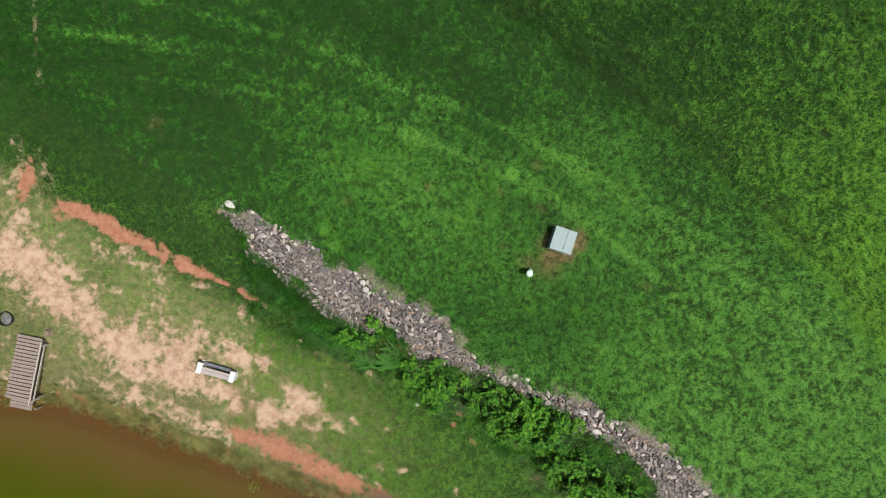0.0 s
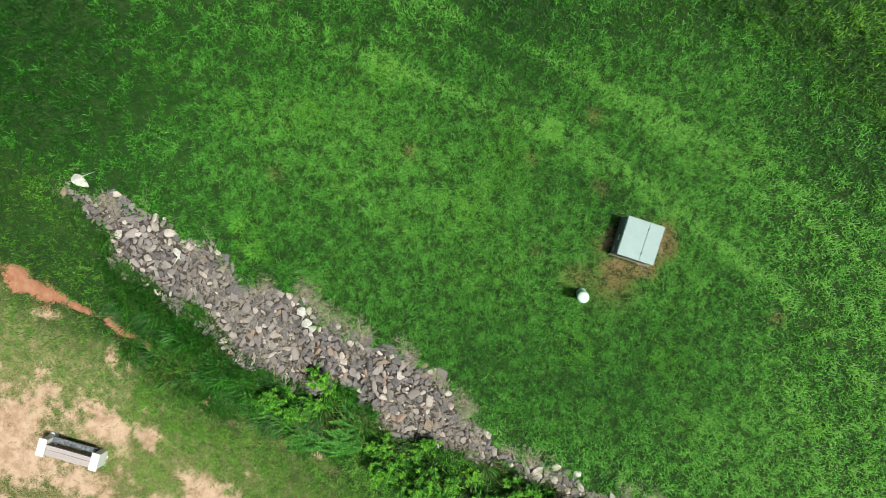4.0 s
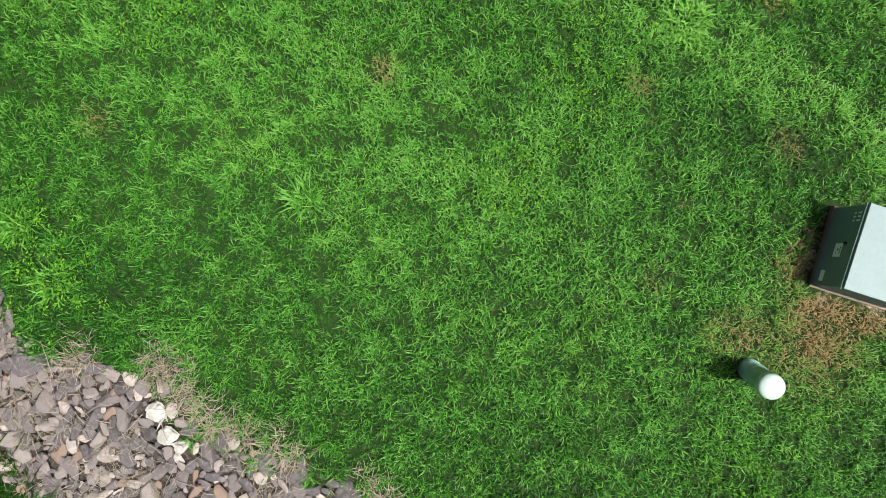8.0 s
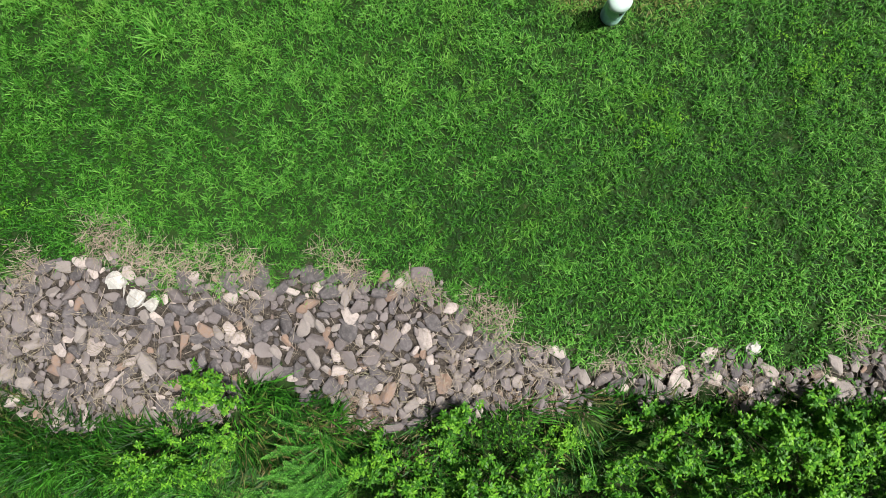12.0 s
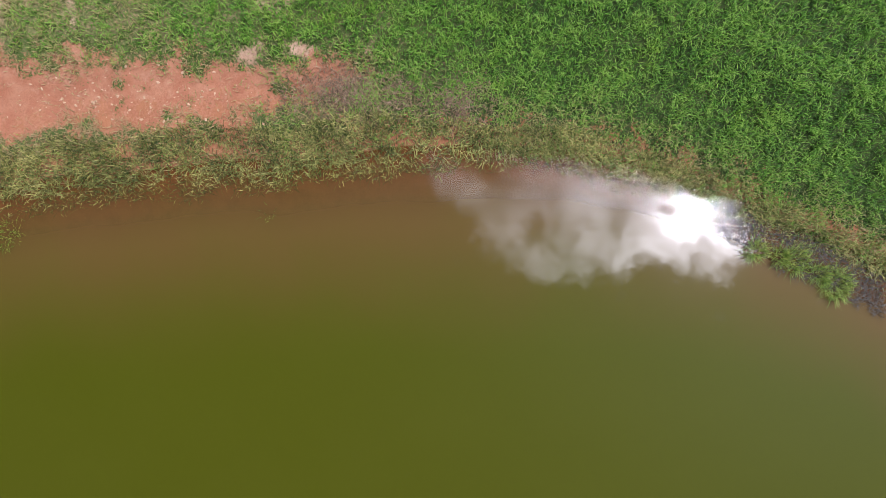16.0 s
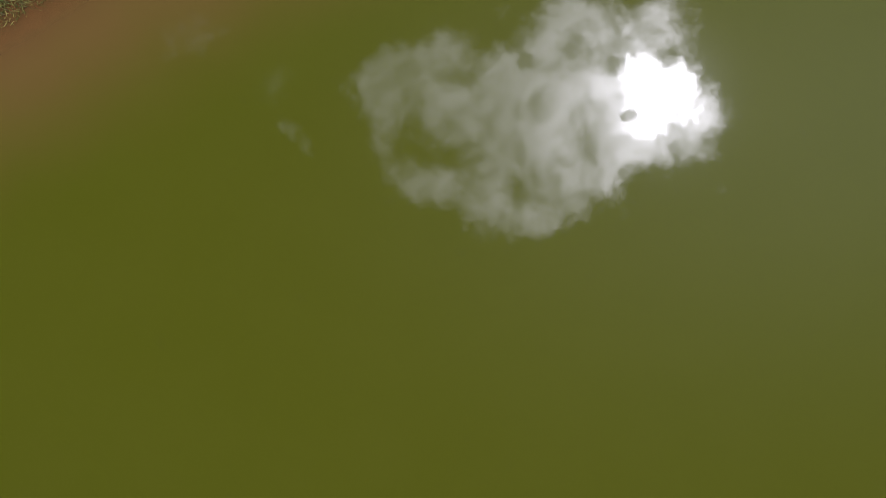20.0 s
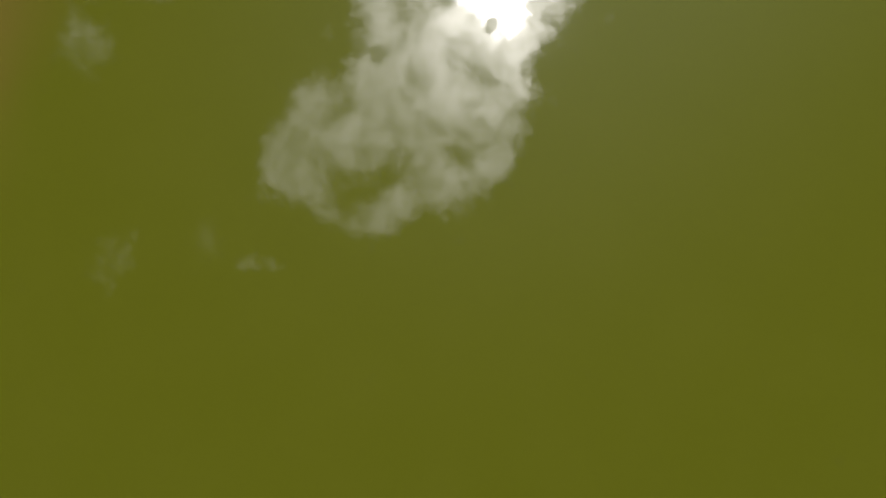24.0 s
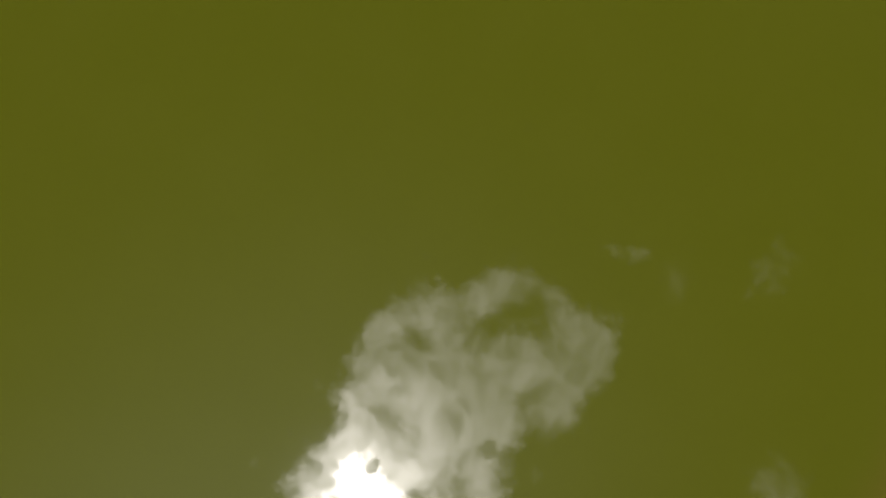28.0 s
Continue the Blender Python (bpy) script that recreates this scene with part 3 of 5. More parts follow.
def grid_mesh(name, xs, ys, zf, mat, attrs):
    X, Y = np.meshgrid(xs, ys)
    x, y = X.ravel(), Y.ravel()
    nx, ny = len(xs), len(ys)
    i = (np.arange(ny - 1)[:, None] * nx + np.arange(nx - 1)[None, :]).ravel()
    faces = np.stack([i, i + 1, i + 1 + nx, i + nx], 1).ravel()
    return mesh_from(name, np.stack([x, y, zf(x, y)], 1), faces, 4, mat, [(k, f(x, y)) for k, f in attrs], smooth=True)


def worn_of(x, y):
    """Thin, trodden turf on the pond side."""
    u, v = uv_of(x, y)
    return np.clip((v - 6.6) / 1.2 + 0.6 * (wander(x, y, 1.2, 15) - 0.5), 0, 1) * np.clip(0.85 + 0.9 * (wander(x, y, 0.5, 16) - 0.5), 0, 1) * np.clip(1.0 - (u + 1.0) / 8.0, 0.12, 1)


def unsown_of(x, y):
    """Far turf, too far off for single blades."""
    out = np.maximum(np.maximum(-20 - x, x - 21), np.maximum(-19 - y, y - 11.5))
    return np.clip(out / 4.0 + 0.5, 0, 1)


def wet_of(x, y):
    return np.clip(1.0 - (height(x, y) - WATER) / 0.16, 0, 1)


ground = tagged(new("ground", grid_mesh("ground", stretch(-24, 22, 0.11, 2500), stretch(-20, 13, 0.11, 2500), height, MAT_GROUND,
                [("bare", bare_of), ("clay", clay_of), ("stony", stony_of), ("wet", wet_of), ("worn", worn_of), ("unsown", unsown_of)])), "mown grass, red clay and sandy soil round a pond", "ground", kind="structure")


def depth_of(x, y):
    return WATER - height(x, y)


water = tagged(new("water", grid_mesh("water", stretch(-24, 20, 0.2, 40, 1.3), stretch(-40, -6.2, 0.2, 50, 1.3), lambda x, y: np.full_like(x, WATER), MAT_WATER, [("depth", depth_of)])),
               "still olive-brown pond water mirroring cloud and sun", "water", kind="structure")

# ---- grass ----
rng = np.random.default_rng(7)


def blade_mesh(name, x, y, z, length, width, lean, tone, dry, mat, heading=None):
    """Bent, pointed blades: foot, two shoulders, tip."""
    n = len(x)
    a = rng.uniform(0, 2 * math.pi, n) if heading is None else heading
    dx, dy = np.cos(a), np.sin(a)
    h = np.sqrt(np.maximum(1 - lean * lean, 0.05))
    v = np.empty((n, 4, 3), np.float32)
    v[:, 0] = np.stack([x, y, z - 0.01], 1)
    mx, my, mz = x + dx * length * lean * 0.38, y + dy * length * lean * 0.38, z + length * h * 0.62
    v[:, 1] = np.stack([mx + dy * width / 2, my - dx * width / 2, mz], 1)
    v[:, 2] = np.stack([x + dx * length * lean, y + dy * length * lean, z + length * h * 0.8], 1)
    v[:, 3] = np.stack([mx - dy * width / 2, my + dx * width / 2, mz], 1)
    return mesh_from(name, v.reshape(-1, 3), np.arange(4 * n, dtype=np.int32), 4, mat, [("tone", np.repeat(tone, 4)), ("dry", np.repeat(dry, 4))])


def off_things(x, y):
    """True where nothing stands on the turf."""
    c, s = math.cos(radians(BOX_TURN)), math.sin(radians(BOX_TURN))
    a, b = (x - BOX_AT[0]) * c + (y - BOX_AT[1]) * s, -(x - BOX_AT[0]) * s + (y - BOX_AT[1]) * c
    keep = (np.abs(a) > BOX_W / 2 + 0.1) | (np.abs(b) > BOX_D / 2 + 0.1)
    keep &= np.hypot(x - PED_AT[0], y - PED_AT[1]) > 0.17
    return keep


def spread(x0, x1, y0, y1, per_m2):
    n = int((x1 - x0) * (y1 - y0) * per_m2)
    return rng.uniform(x0, x1, n), rng.uniform(y0, y1, n)


def turf(name, x, y, length, width, label, mat=MAT_LAWN, lean=(0.35, 0.95), lighter=0.0, fine=0.62, punch=1.0):
    """Grass where the plan has grass: none on stones, in the water or on bare soil."""
    u, v = uv_of(x, y)
    s = shore_of(u)
    cover = (1 - np.clip((np.maximum(bare_of(x, y), clay_of(x, y)) - 0.26) * 2.0, 0, 0.965)) * (1 - np.clip((stony_of(x, y) - 0.3) * 2.5, 0, 1)) * np.clip((s + np.where(u > 5, 0.22, 0.05) - v) / 0.5, 0, 1)
    cover = cover * np.where(u < 6, np.clip((s - v - 0.4) / 0.8, 0.22, 1), 1.0)
    cover = cover * np.clip(1.5 - 1.6 * unsown_of(x, y), 0, 1)
    cover = cover * (1 - 0.40 * np.clip((v - 5.0) / 1.5, 0, 1) * np.clip(2.4 * (wander(x, y, 3.2, 24) - 0.40), 0, 1))
    cover = cover * (1 - 0.5 * np.clip((2.5 - u) / 3.0, 0, 1) * np.clip((v - 7.5) / 1.0, 0, 1) * np.clip(3.2 * (wander(x, y, 1.1, 36, 4) - 0.42), 0, 1))
    keep = (rng.uniform(0, 1, len(x)) < cover) & off_things(x, y)
    # clump also darkens blades between tufts: gap shadow put into the colour
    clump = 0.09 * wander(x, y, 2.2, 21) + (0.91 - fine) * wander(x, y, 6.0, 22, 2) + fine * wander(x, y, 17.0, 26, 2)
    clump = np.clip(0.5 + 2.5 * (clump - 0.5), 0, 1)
    keep &= rng.uniform(0, 1, len(x)) < 0.30 + 1.1 * clump
    x, y, u, v, s, clump = x[keep], y[keep], u[keep], v[keep], s[keep], clump[keep]
    broad = wander(x, y, 0.45, 23)
    m = meadow_of(x, y)
    mow = np.clip(wander(np.hypot(x - BORDER[0], y - BORDER[1]) * 0.9, np.arctan2(y - BORDER[1], x - BORDER[0]) * 9, 1.0, 25, 2) - 0.5, -0.5, 0.5)
    low = np.clip((v - 4.4) / 2.4, 0, 1)
    # the x and y slopes put uneven light over the lawn into the tone
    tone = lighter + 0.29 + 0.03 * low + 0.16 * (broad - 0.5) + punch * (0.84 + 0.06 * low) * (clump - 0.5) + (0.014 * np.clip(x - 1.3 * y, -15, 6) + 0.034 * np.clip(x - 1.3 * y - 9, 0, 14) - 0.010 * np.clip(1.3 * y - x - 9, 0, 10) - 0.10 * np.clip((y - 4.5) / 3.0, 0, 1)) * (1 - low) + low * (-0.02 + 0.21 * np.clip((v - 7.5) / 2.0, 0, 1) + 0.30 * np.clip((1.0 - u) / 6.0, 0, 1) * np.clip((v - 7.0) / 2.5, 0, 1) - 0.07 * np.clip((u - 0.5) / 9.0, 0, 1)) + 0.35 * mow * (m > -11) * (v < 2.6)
    for cx, cy, at in TRACKS:
        tone = tone + 0.38 * np.exp(-((np.hypot(x - cx, y - cy) - at) / 0.18) ** 2) * (v < 2) * np.clip(wander(x, y, 0.4, 27) * 1.3 + 0.05, 0, 1)
    dry = 0.03 + 0.42 * np.maximum(bare_of(x, y), clay_of(x, y)) + 0.24 * np.clip((-1.0 - u) / 4.0, 0, 1) * np.clip((v - 8.5) / 2.5, 0, 1) + low * np.clip(0.45 + (v - 6.5) / 4.0, 0.45, 1) * np.clip(1.0 - (u + 0.5) / 7.0, 0.14, 1) * (0.50 * wander(x, y, 0.9, 29, 4) + 0.7 * np.clip(wander(x, y, 1.5, 35, 4) - 0.52, 0, 1) + 0.5 * (wander(x, y, 4.0, 28) - 0.5) + 0.10 * np.clip((v - s + 4.0) / 4.0, 0, 1))
    dry = dry + 0.42 * np.clip((v - s + 2.4) / 2.0, 0, 1) * (u > -6) * wander(x, y, 1.6, 30, 4)
    dry = dry + 0.45 * np.clip((v - s + 1.2) / 0.8, 0, 1) * (u > 1) * wander(x, y, 2.6, 34, 3)
    dry = dry + 0.22 * np.clip((v - s + 3.4) / 1.5, 0, 1) * np.clip((-5.0 - u) / 3.0, 0, 1)
    ring = np.hypot(x - BOX_AT[0] - 0.05, y - BOX_AT[1])
    side = np.clip(0.45 + 0.5 * (x - BOX_AT[0]) - 0.9 * (y - BOX_AT[1]), 0.12, 1)
    dry = dry + 0.95 * side * np.exp(-((ring - 0.75) / 0.38) ** 2) * np.clip(2.4 * wander(x, y, 2.6, 33, 4) - 0.50, 0, 1)
    for cx, cy, r in DRY:
        dry = dry + 0.52 * np.exp(-((x - cx) ** 2 + (y - cy) ** 2) / (r * r)) * (0.6 + 0.8 * wander(x, y, 4.0, 31))
    for cx, cy, r in BRIGHT:
        tone = tone + (0.24 if r < 1.0 else 0.11) * np.exp(-((x - cx) ** 2 + (y - cy) ** 2) / (r * r))
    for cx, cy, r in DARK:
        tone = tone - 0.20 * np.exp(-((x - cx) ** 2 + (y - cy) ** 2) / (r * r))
    long = length * (0.4 + 1.2 * clump) * rng.uniform(0.6, 1.25, len(x))
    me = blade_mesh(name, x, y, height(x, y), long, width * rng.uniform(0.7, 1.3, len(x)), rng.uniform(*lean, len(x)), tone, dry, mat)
    return tagged(new(name, me), label, "grass", kind="stuff")


def near_lawn(x, y):
    """True in the middle of the lawn, with a loose edge."""
    inside = np.minimum(np.minimum(x + 6.8, 8.2 - x), np.minimum(y + 4.8, 5.4 - y))
    return inside + rng.normal(0, 0.7, len(x)) > 0


x, y = spread(-8.5, 10, -6.5, 7, 3600)
keep = (uv_of(x, y)[1] < 3.4) & near_lawn(x, y)
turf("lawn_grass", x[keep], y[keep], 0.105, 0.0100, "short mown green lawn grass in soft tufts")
x, y = spread(-21, 22, -12, 12.5, 1250)
u, v = uv_of(x, y)
keep = (v < 3.4) & (meadow_of(x, y) < 0.4) & ~near_lawn(x, y)
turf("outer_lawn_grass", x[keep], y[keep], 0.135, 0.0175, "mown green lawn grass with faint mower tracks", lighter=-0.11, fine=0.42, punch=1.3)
x, y = spread(-10, 14, -20, 2, 2900)
u, v = uv_of(x, y)
keep = (v > 5.4) & (u > -5.5) & (v < shore_of(u) + 0.2)
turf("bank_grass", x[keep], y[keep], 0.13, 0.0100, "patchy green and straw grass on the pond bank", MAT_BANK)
x, y = spread(-21, -1, -12, 8.5, 950)
u, v = uv_of(x, y)
keep = (v > 3.4) & (u <= -5.5) & (v < shore_of(u))
turf("worn_bank_grass", x[keep], y[keep], 0.10, 0.0145, "worn thin grass between bare sandy patches", MAT_BANK, lighter=-0.10)


x, y = spread(5, 23, -22, -3, 420)
u, v = uv_of(x, y)
keep = (v > 3.2) & (v < shore_of(u)) & ((x > 12.5) | (y < -17.5) | (u > 15))
turf("outer_bank_grass", x[keep], y[keep], 0.16, 0.022, "rough green grass further along the pond bank", MAT_BANK)


def meadow():
    x, y = spread(0, 24, -9, 13, 1350)
    m = meadow_of(x, y)
    keep = (m > -0.15) & (rng.uniform(0, 1, len(x)) < np.clip(1.5 - 1.6 * unsown_of(x, y), 0, 1))
    x, y, m = x[keep], y[keep], m[keep]
    clump = 0.10 * wander(x, y, 1.8, 41) + 0.26 * wander(x, y, 4.5, 42, 2) + 0.64 * wander(x, y, 11.0, 44, 2)
    clump = np.clip(0.5 + 2.1 * (clump - 0.5), 0, 1)
    edge = np.exp(-((m - 0.7) / 0.6) ** 2)
    tone = 0.11 + 1.2 * (clump - 0.5) + 0.16 * (wander(x, y, 0.3, 43) - 0.5) - 0.10 * edge + 0.034 * np.clip(x - 1.2 * y - 5, -7, 18)
    dry = 0.02 + 0.16 * wander(x, y, 0.9, 45) + 0.16 * edge * wander(x, y, 2.0, 46)
    lift = 0.20 * clump * np.clip(m, 0, 1)
    me = blade_mesh("meadow_grass", x, y, height(x, y) + lift, (0.12 + 0.14 * clump) * rng.uniform(0.6, 1.2, len(x)), 0.018 * rng.uniform(0.7, 1.3, len(x)), rng.uniform(0.4, 0.95, len(x)), tone, dry, MAT_MEADOW)
    return tagged(new("meadow_grass", me), "tall unmown meadow grass beyond the lawn's edge", "grass", kind="stuff")


meadow()


def fringe():
    x, y = spread(-22, 22, -27, -6, 2400)
    u, v = uv_of(x, y)
    s = shore_of(u)
    d = s - v
    wide = np.clip(1.0 - 0.05 * (u + 2), 0.4, 0.95) + 0.5 * (wander(u, v * 0, 0.8, 51) - 0.5)
    wet_side = np.where(u > 6.0, 0.16, 0.24)
    keep = (d > -wet_side + 0.5 * (wander(x, y, 1.5, 53) - 0.5)) & (d < wide) & (rng.uniform(0, 1, len(x)) < np.clip(3.4 * wander(x, y, 2.4, 55) - 0.80, 0.16, 1) * np.where(d < 0.1, np.where(u > 6.0, 0.3, 0.6), 1.0))
    x, y, d = x[keep], y[keep], d[keep]
    tone = 0.46 + 0.9 * (wander(x, y, 3.6, 57) - 0.5)
    z = np.maximum(height(x, y), WATER - 0.12)
    me = blade_mesh("shore_sedge", x, y, z, 0.21 * rng.uniform(0.5, 1.3, len(x)), 0.0115 * rng.uniform(0.7, 1.3, len(x)), rng.uniform(0.35, 0.95, len(x)), tone, 0.02 + 0.36 * wander(x, y, 1.4, 59), MAT_SEDGE)
    return tagged(new("shore_sedge", me), "olive sedge fringe along the muddy waterline", "sedge", kind="stuff")


fringe()


def dead_mat():
    """Flattened mats of dead grass where the clay meets the bank and along the ditch."""
    xs, ys = [], []
    for cx, cy, rx, ry, n in ((-2.85, -11.75, 0.95, 0.36, 2600), (-1.4, -12.7, 0.7, 0.4, 1200), (-4.35, -5.25, 0.7, 0.16, 420), (-5.7, -4.55, 0.6, 0.14, 300), (-3.2, -5.85, 0.45, 0.13, 200),
                              (4.05, -10.2, 0.6, 0.28, 420), (5.5, -11.35, 0.55, 0.25, 380), (2.6, -8.85, 0.45, 0.2, 260), (2.2, -12.0, 0.3, 0.25, 150),
                              (-1.6, -4.28, 0.5, 0.3, 420), (-1.1, -5.15, 0.35, 0.25, 260), (2.2, -7.8, 0.8, 0.22, 420), (0.7, -6.95, 0.5, 0.25, 260), (0.8, -5.1, 0.5, 0.3, 300)):
        a, r = rng.uniform(0, 2 * math.pi, n), rng.uniform(0, 1.25, n)
        p, q = rx * r * np.cos(a) + rng.normal(0, 0.2 * rx, n), ry * r * np.sin(a) + rng.normal(0, 0.3 * ry, n)
        xs.append(cx + 0.88 * p + 0.475 * q)
        ys.append(cy - 0.475 * p + 0.88 * q)
    x, y = np.concatenate(xs), np.concatenate(ys)
    me = blade_mesh("dead_grass", x, y, height(x, y) + 0.02, 0.15 * rng.uniform(0.5, 1.3, len(x)), 0.010 * rng.uniform(0.6, 1.3, len(x)), rng.uniform(0.75, 0.99, len(x)), 0.1 + 0.7 * wander(x, y, 3.0, 87), np.full(len(x), 0.2), MAT_MAUVE)
    return tagged(new("dead_grass", me), "flattened mauve-brown dead grass beside the clay and ditch", "dead grass", kind="stuff")


dead_mat()


def sodden_mat():
    """Drowned dark stalks floating in the shallows, with water between them."""
    n = 6000
    u = rng.uniform(6.6, 12.6, n)
    v = shore_of(u) + rng.uniform(-0.15, 0.62, n) * np.clip((u - 9.3) / 0.8, 0.25, 1)
    x, y = xy_of(u, v)
    keep = (wander(x, y, 2.6, 89) > 0.38) & (rng.uniform(0, 1, n) < np.clip((u - 9.5) / 0.5, 0.06, 1))
    x, y = x[keep], y[keep]
    n = len(x)
    me = blade_mesh("sodden_stalks", x, y, np.full(n, WATER + 0.012), 0.13 * rng.uniform(0.4, 1.3, n), 0.009 * rng.uniform(0.6, 1.4, n), rng.uniform(0.97, 0.999, n), 0.25 + 0.5 * wander(x, y, 3.0, 91), np.full(n, 0.0), MAT_SODDEN)
    return tagged(new("sodden_stalks", me), "dark drowned stalks floating in the shallows", "stalks", kind="stuff")


sodden_mat()


def weeds():
    """Long drooping weeds in the ditch below the stones."""
    x, y = spread(-9, 14, -14, 3, 900)
    u, v = uv_of(x, y)
    low = np.interp(u, STONE_U, STONE_LOW)
    keep = (v > low - 0.1) & (v < np.where(u < -0.5, 6.65, 6.3) + 0.4 * np.clip((-2.0 - u) / 1.5, 0, 1) + 0.7 * (wander(u, v, 0.8, 61) - 0.5)) & (u > -8.6) & (u < 17) & (rng.uniform(0, 1, len(x)) < (0.25 + wander(x, y, 1.2, 63)) * np.where(u > 0.6, 0.30, 1.0)) & (clay_of(x, y) < 0.4)
    x, y = x[keep], y[keep]
    clump = wander(x, y, 1.3, 65)
    head = 2 * math.pi * wander(x, y, 0.9, 67) * 2 + rng.normal(0, 0.6, len(x))
    me = blade_mesh("ditch_weeds", x, y, height(x, y), (0.25 + 0.45 * clump) * rng.uniform(0.5, 1.2, len(x)), 0.018 * rng.uniform(0.7, 1.4, len(x)), rng.uniform(0.4, 0.95, len(x)),
                    0.02 + 0.8 * (clump - 0.5), 0.08 + 0.34 * wander(x, y, 1.0, 69), MAT_LAWN, head)
    return tagged(new("ditch_weeds", me), "rank dark green weeds in the ditch", "weeds", kind="stuff")


weeds()


def edge_straw():
    """Dead grass caught where the lawn meets the stones."""
    u = rng.uniform(-9.3, 17, 15000)
    v = np.interp(u, TOP_U, STONE_TOP) - 0.06 + rng.normal(0, 0.17, 15000)
    x, y = xy_of(u, v)
    keep = wander(x, y, 1.6, 81) > 0.50
    x, y = x[keep], y[keep]
    u, v = rng.uniform(-9.0, 17, 18000), rng.uniform(2.9, 5.2, 18000)
    bx, by = xy_of(u, v)
    keep = (wander(bx, by, 1.1, 85) > 0.52) & (stony_of(bx, by) > 0.4)
    x, y = np.concatenate([x, bx[keep]]), np.concatenate([y, by[keep]])
    keep = np.ones(len(x), bool)
    for cx, cy in ((-3.6, -1.36), (-3.47, -1.64), (-9.3, 2.0), (3.42, -5.49), (5.82, -6.91), (6.36, -7.75), (-6.81, 0.17)):
        keep &= np.hypot(x - cx, y - cy) > 0.30
    x, y = x[keep], y[keep]
    n = len(x)
    me = blade_mesh("edge_straw", x, y, height(x, y) + 0.06, 0.21 * rng.uniform(0.5, 1.3, n), 0.0065 * rng.uniform(0.6, 1.3, n), rng.uniform(0.9, 0.995, n), 0.3 + 0.6 * wander(x, y, 2.5, 83), np.full(n, 0.1), MAT_DEAD_GRASS)
    return tagged(new("edge_straw", me), "grey-brown dead grass along the edge of the stones", "straw", kind="stuff")


edge_straw()

# ---- building helpers ----


def part(name, bm, mat, parent, label=""):
    """Links a bmesh as one mesh object under a thing or a part."""
    me = bpy.data.meshes.new(name)
    bm.to_mesh(me)
    bm.free()
    me.materials.append(mat)
    ob = new(name, me)
    ob.parent = parent
    if label:
        tagged(ob, label)
    return ob


def thing(name, at, turn, label, category, group=""):
    ob = new(name)
    ob.matrix_world = pose(*at, 0, 0, turn)
    ob.empty_display_size = 0.2
    return tagged(ob, label, category, group)


def slab(sx, sy, sz, at=(0, 0, 0), bevel=0.0, turn=None, taper=1.0):
    """A box with bevelled edges, standing on its base; taper narrows the top."""
    bm = bmesh.new()
    bmesh.ops.create_cube(bm, size=1.0)
    for v in bm.verts:
        k = taper if v.co.z > 0 else 1.0
        v.co = Vector((v.co.x * sx * k, v.co.y * sy * k, (v.co.z + 0.5) * sz))
    if bevel:
        bmesh.ops.bevel(bm, geom=bm.edges[:], offset=bevel, segments=2, affect="EDGES", profile=0.6)
    if turn is not None:
        bmesh.ops.transform(bm, matrix=turn, verts=bm.verts)
    bmesh.ops.translate(bm, vec=at, verts=bm.verts)
    return bm


def turned(profile, segments=32):
    """A body of revolution from (radius, height) pairs."""
    bm = bmesh.new()
    rings = []
    for r, z in profile:
        rings.append([bm.verts.new((r * math.cos(2 * math.pi * i / segments), r * math.sin(2 * math.pi * i / segments), z)) for i in range(segments)])
    for a, b in zip(rings, rings[1:]):
        for i in range(segments):
            f = bm.faces.new((a[i], a[(i + 1) % segments], b[(i + 1) % segments], b[i]))
            f.smooth = True
    bm.faces.new(rings[0][::-1])
    bm.faces.new(rings[-1])
    return bm


def tube(bm, a, b, r0, r1, sides=6):
    """A tapered stick from a to b, added to bm."""
    a, b = Vector(a), Vector(b)
    m = (b - a).to_track_quat("Z", "Y").to_matrix()
    rings = [[bm.verts.new(p + m @ Vector((r * math.cos(2 * math.pi * i / sides), r * math.sin(2 * math.pi * i / sides), 0))) for i in range(sides)] for p, r in ((a, r0), (b, r1))]
    for i in range(sides):
        bm.faces.new((rings[0][i], rings[0][(i + 1) % sides], rings[1][(i + 1) % sides], rings[1][i]))
    bm.faces.new(rings[0][::-1])
    bm.faces.new(rings[1])
    return bm


def ground_z(x, y):
    return float(height(np.array([x]), np.array([y]))[0])


# ---- transformer box and pedestal on the lawn ----


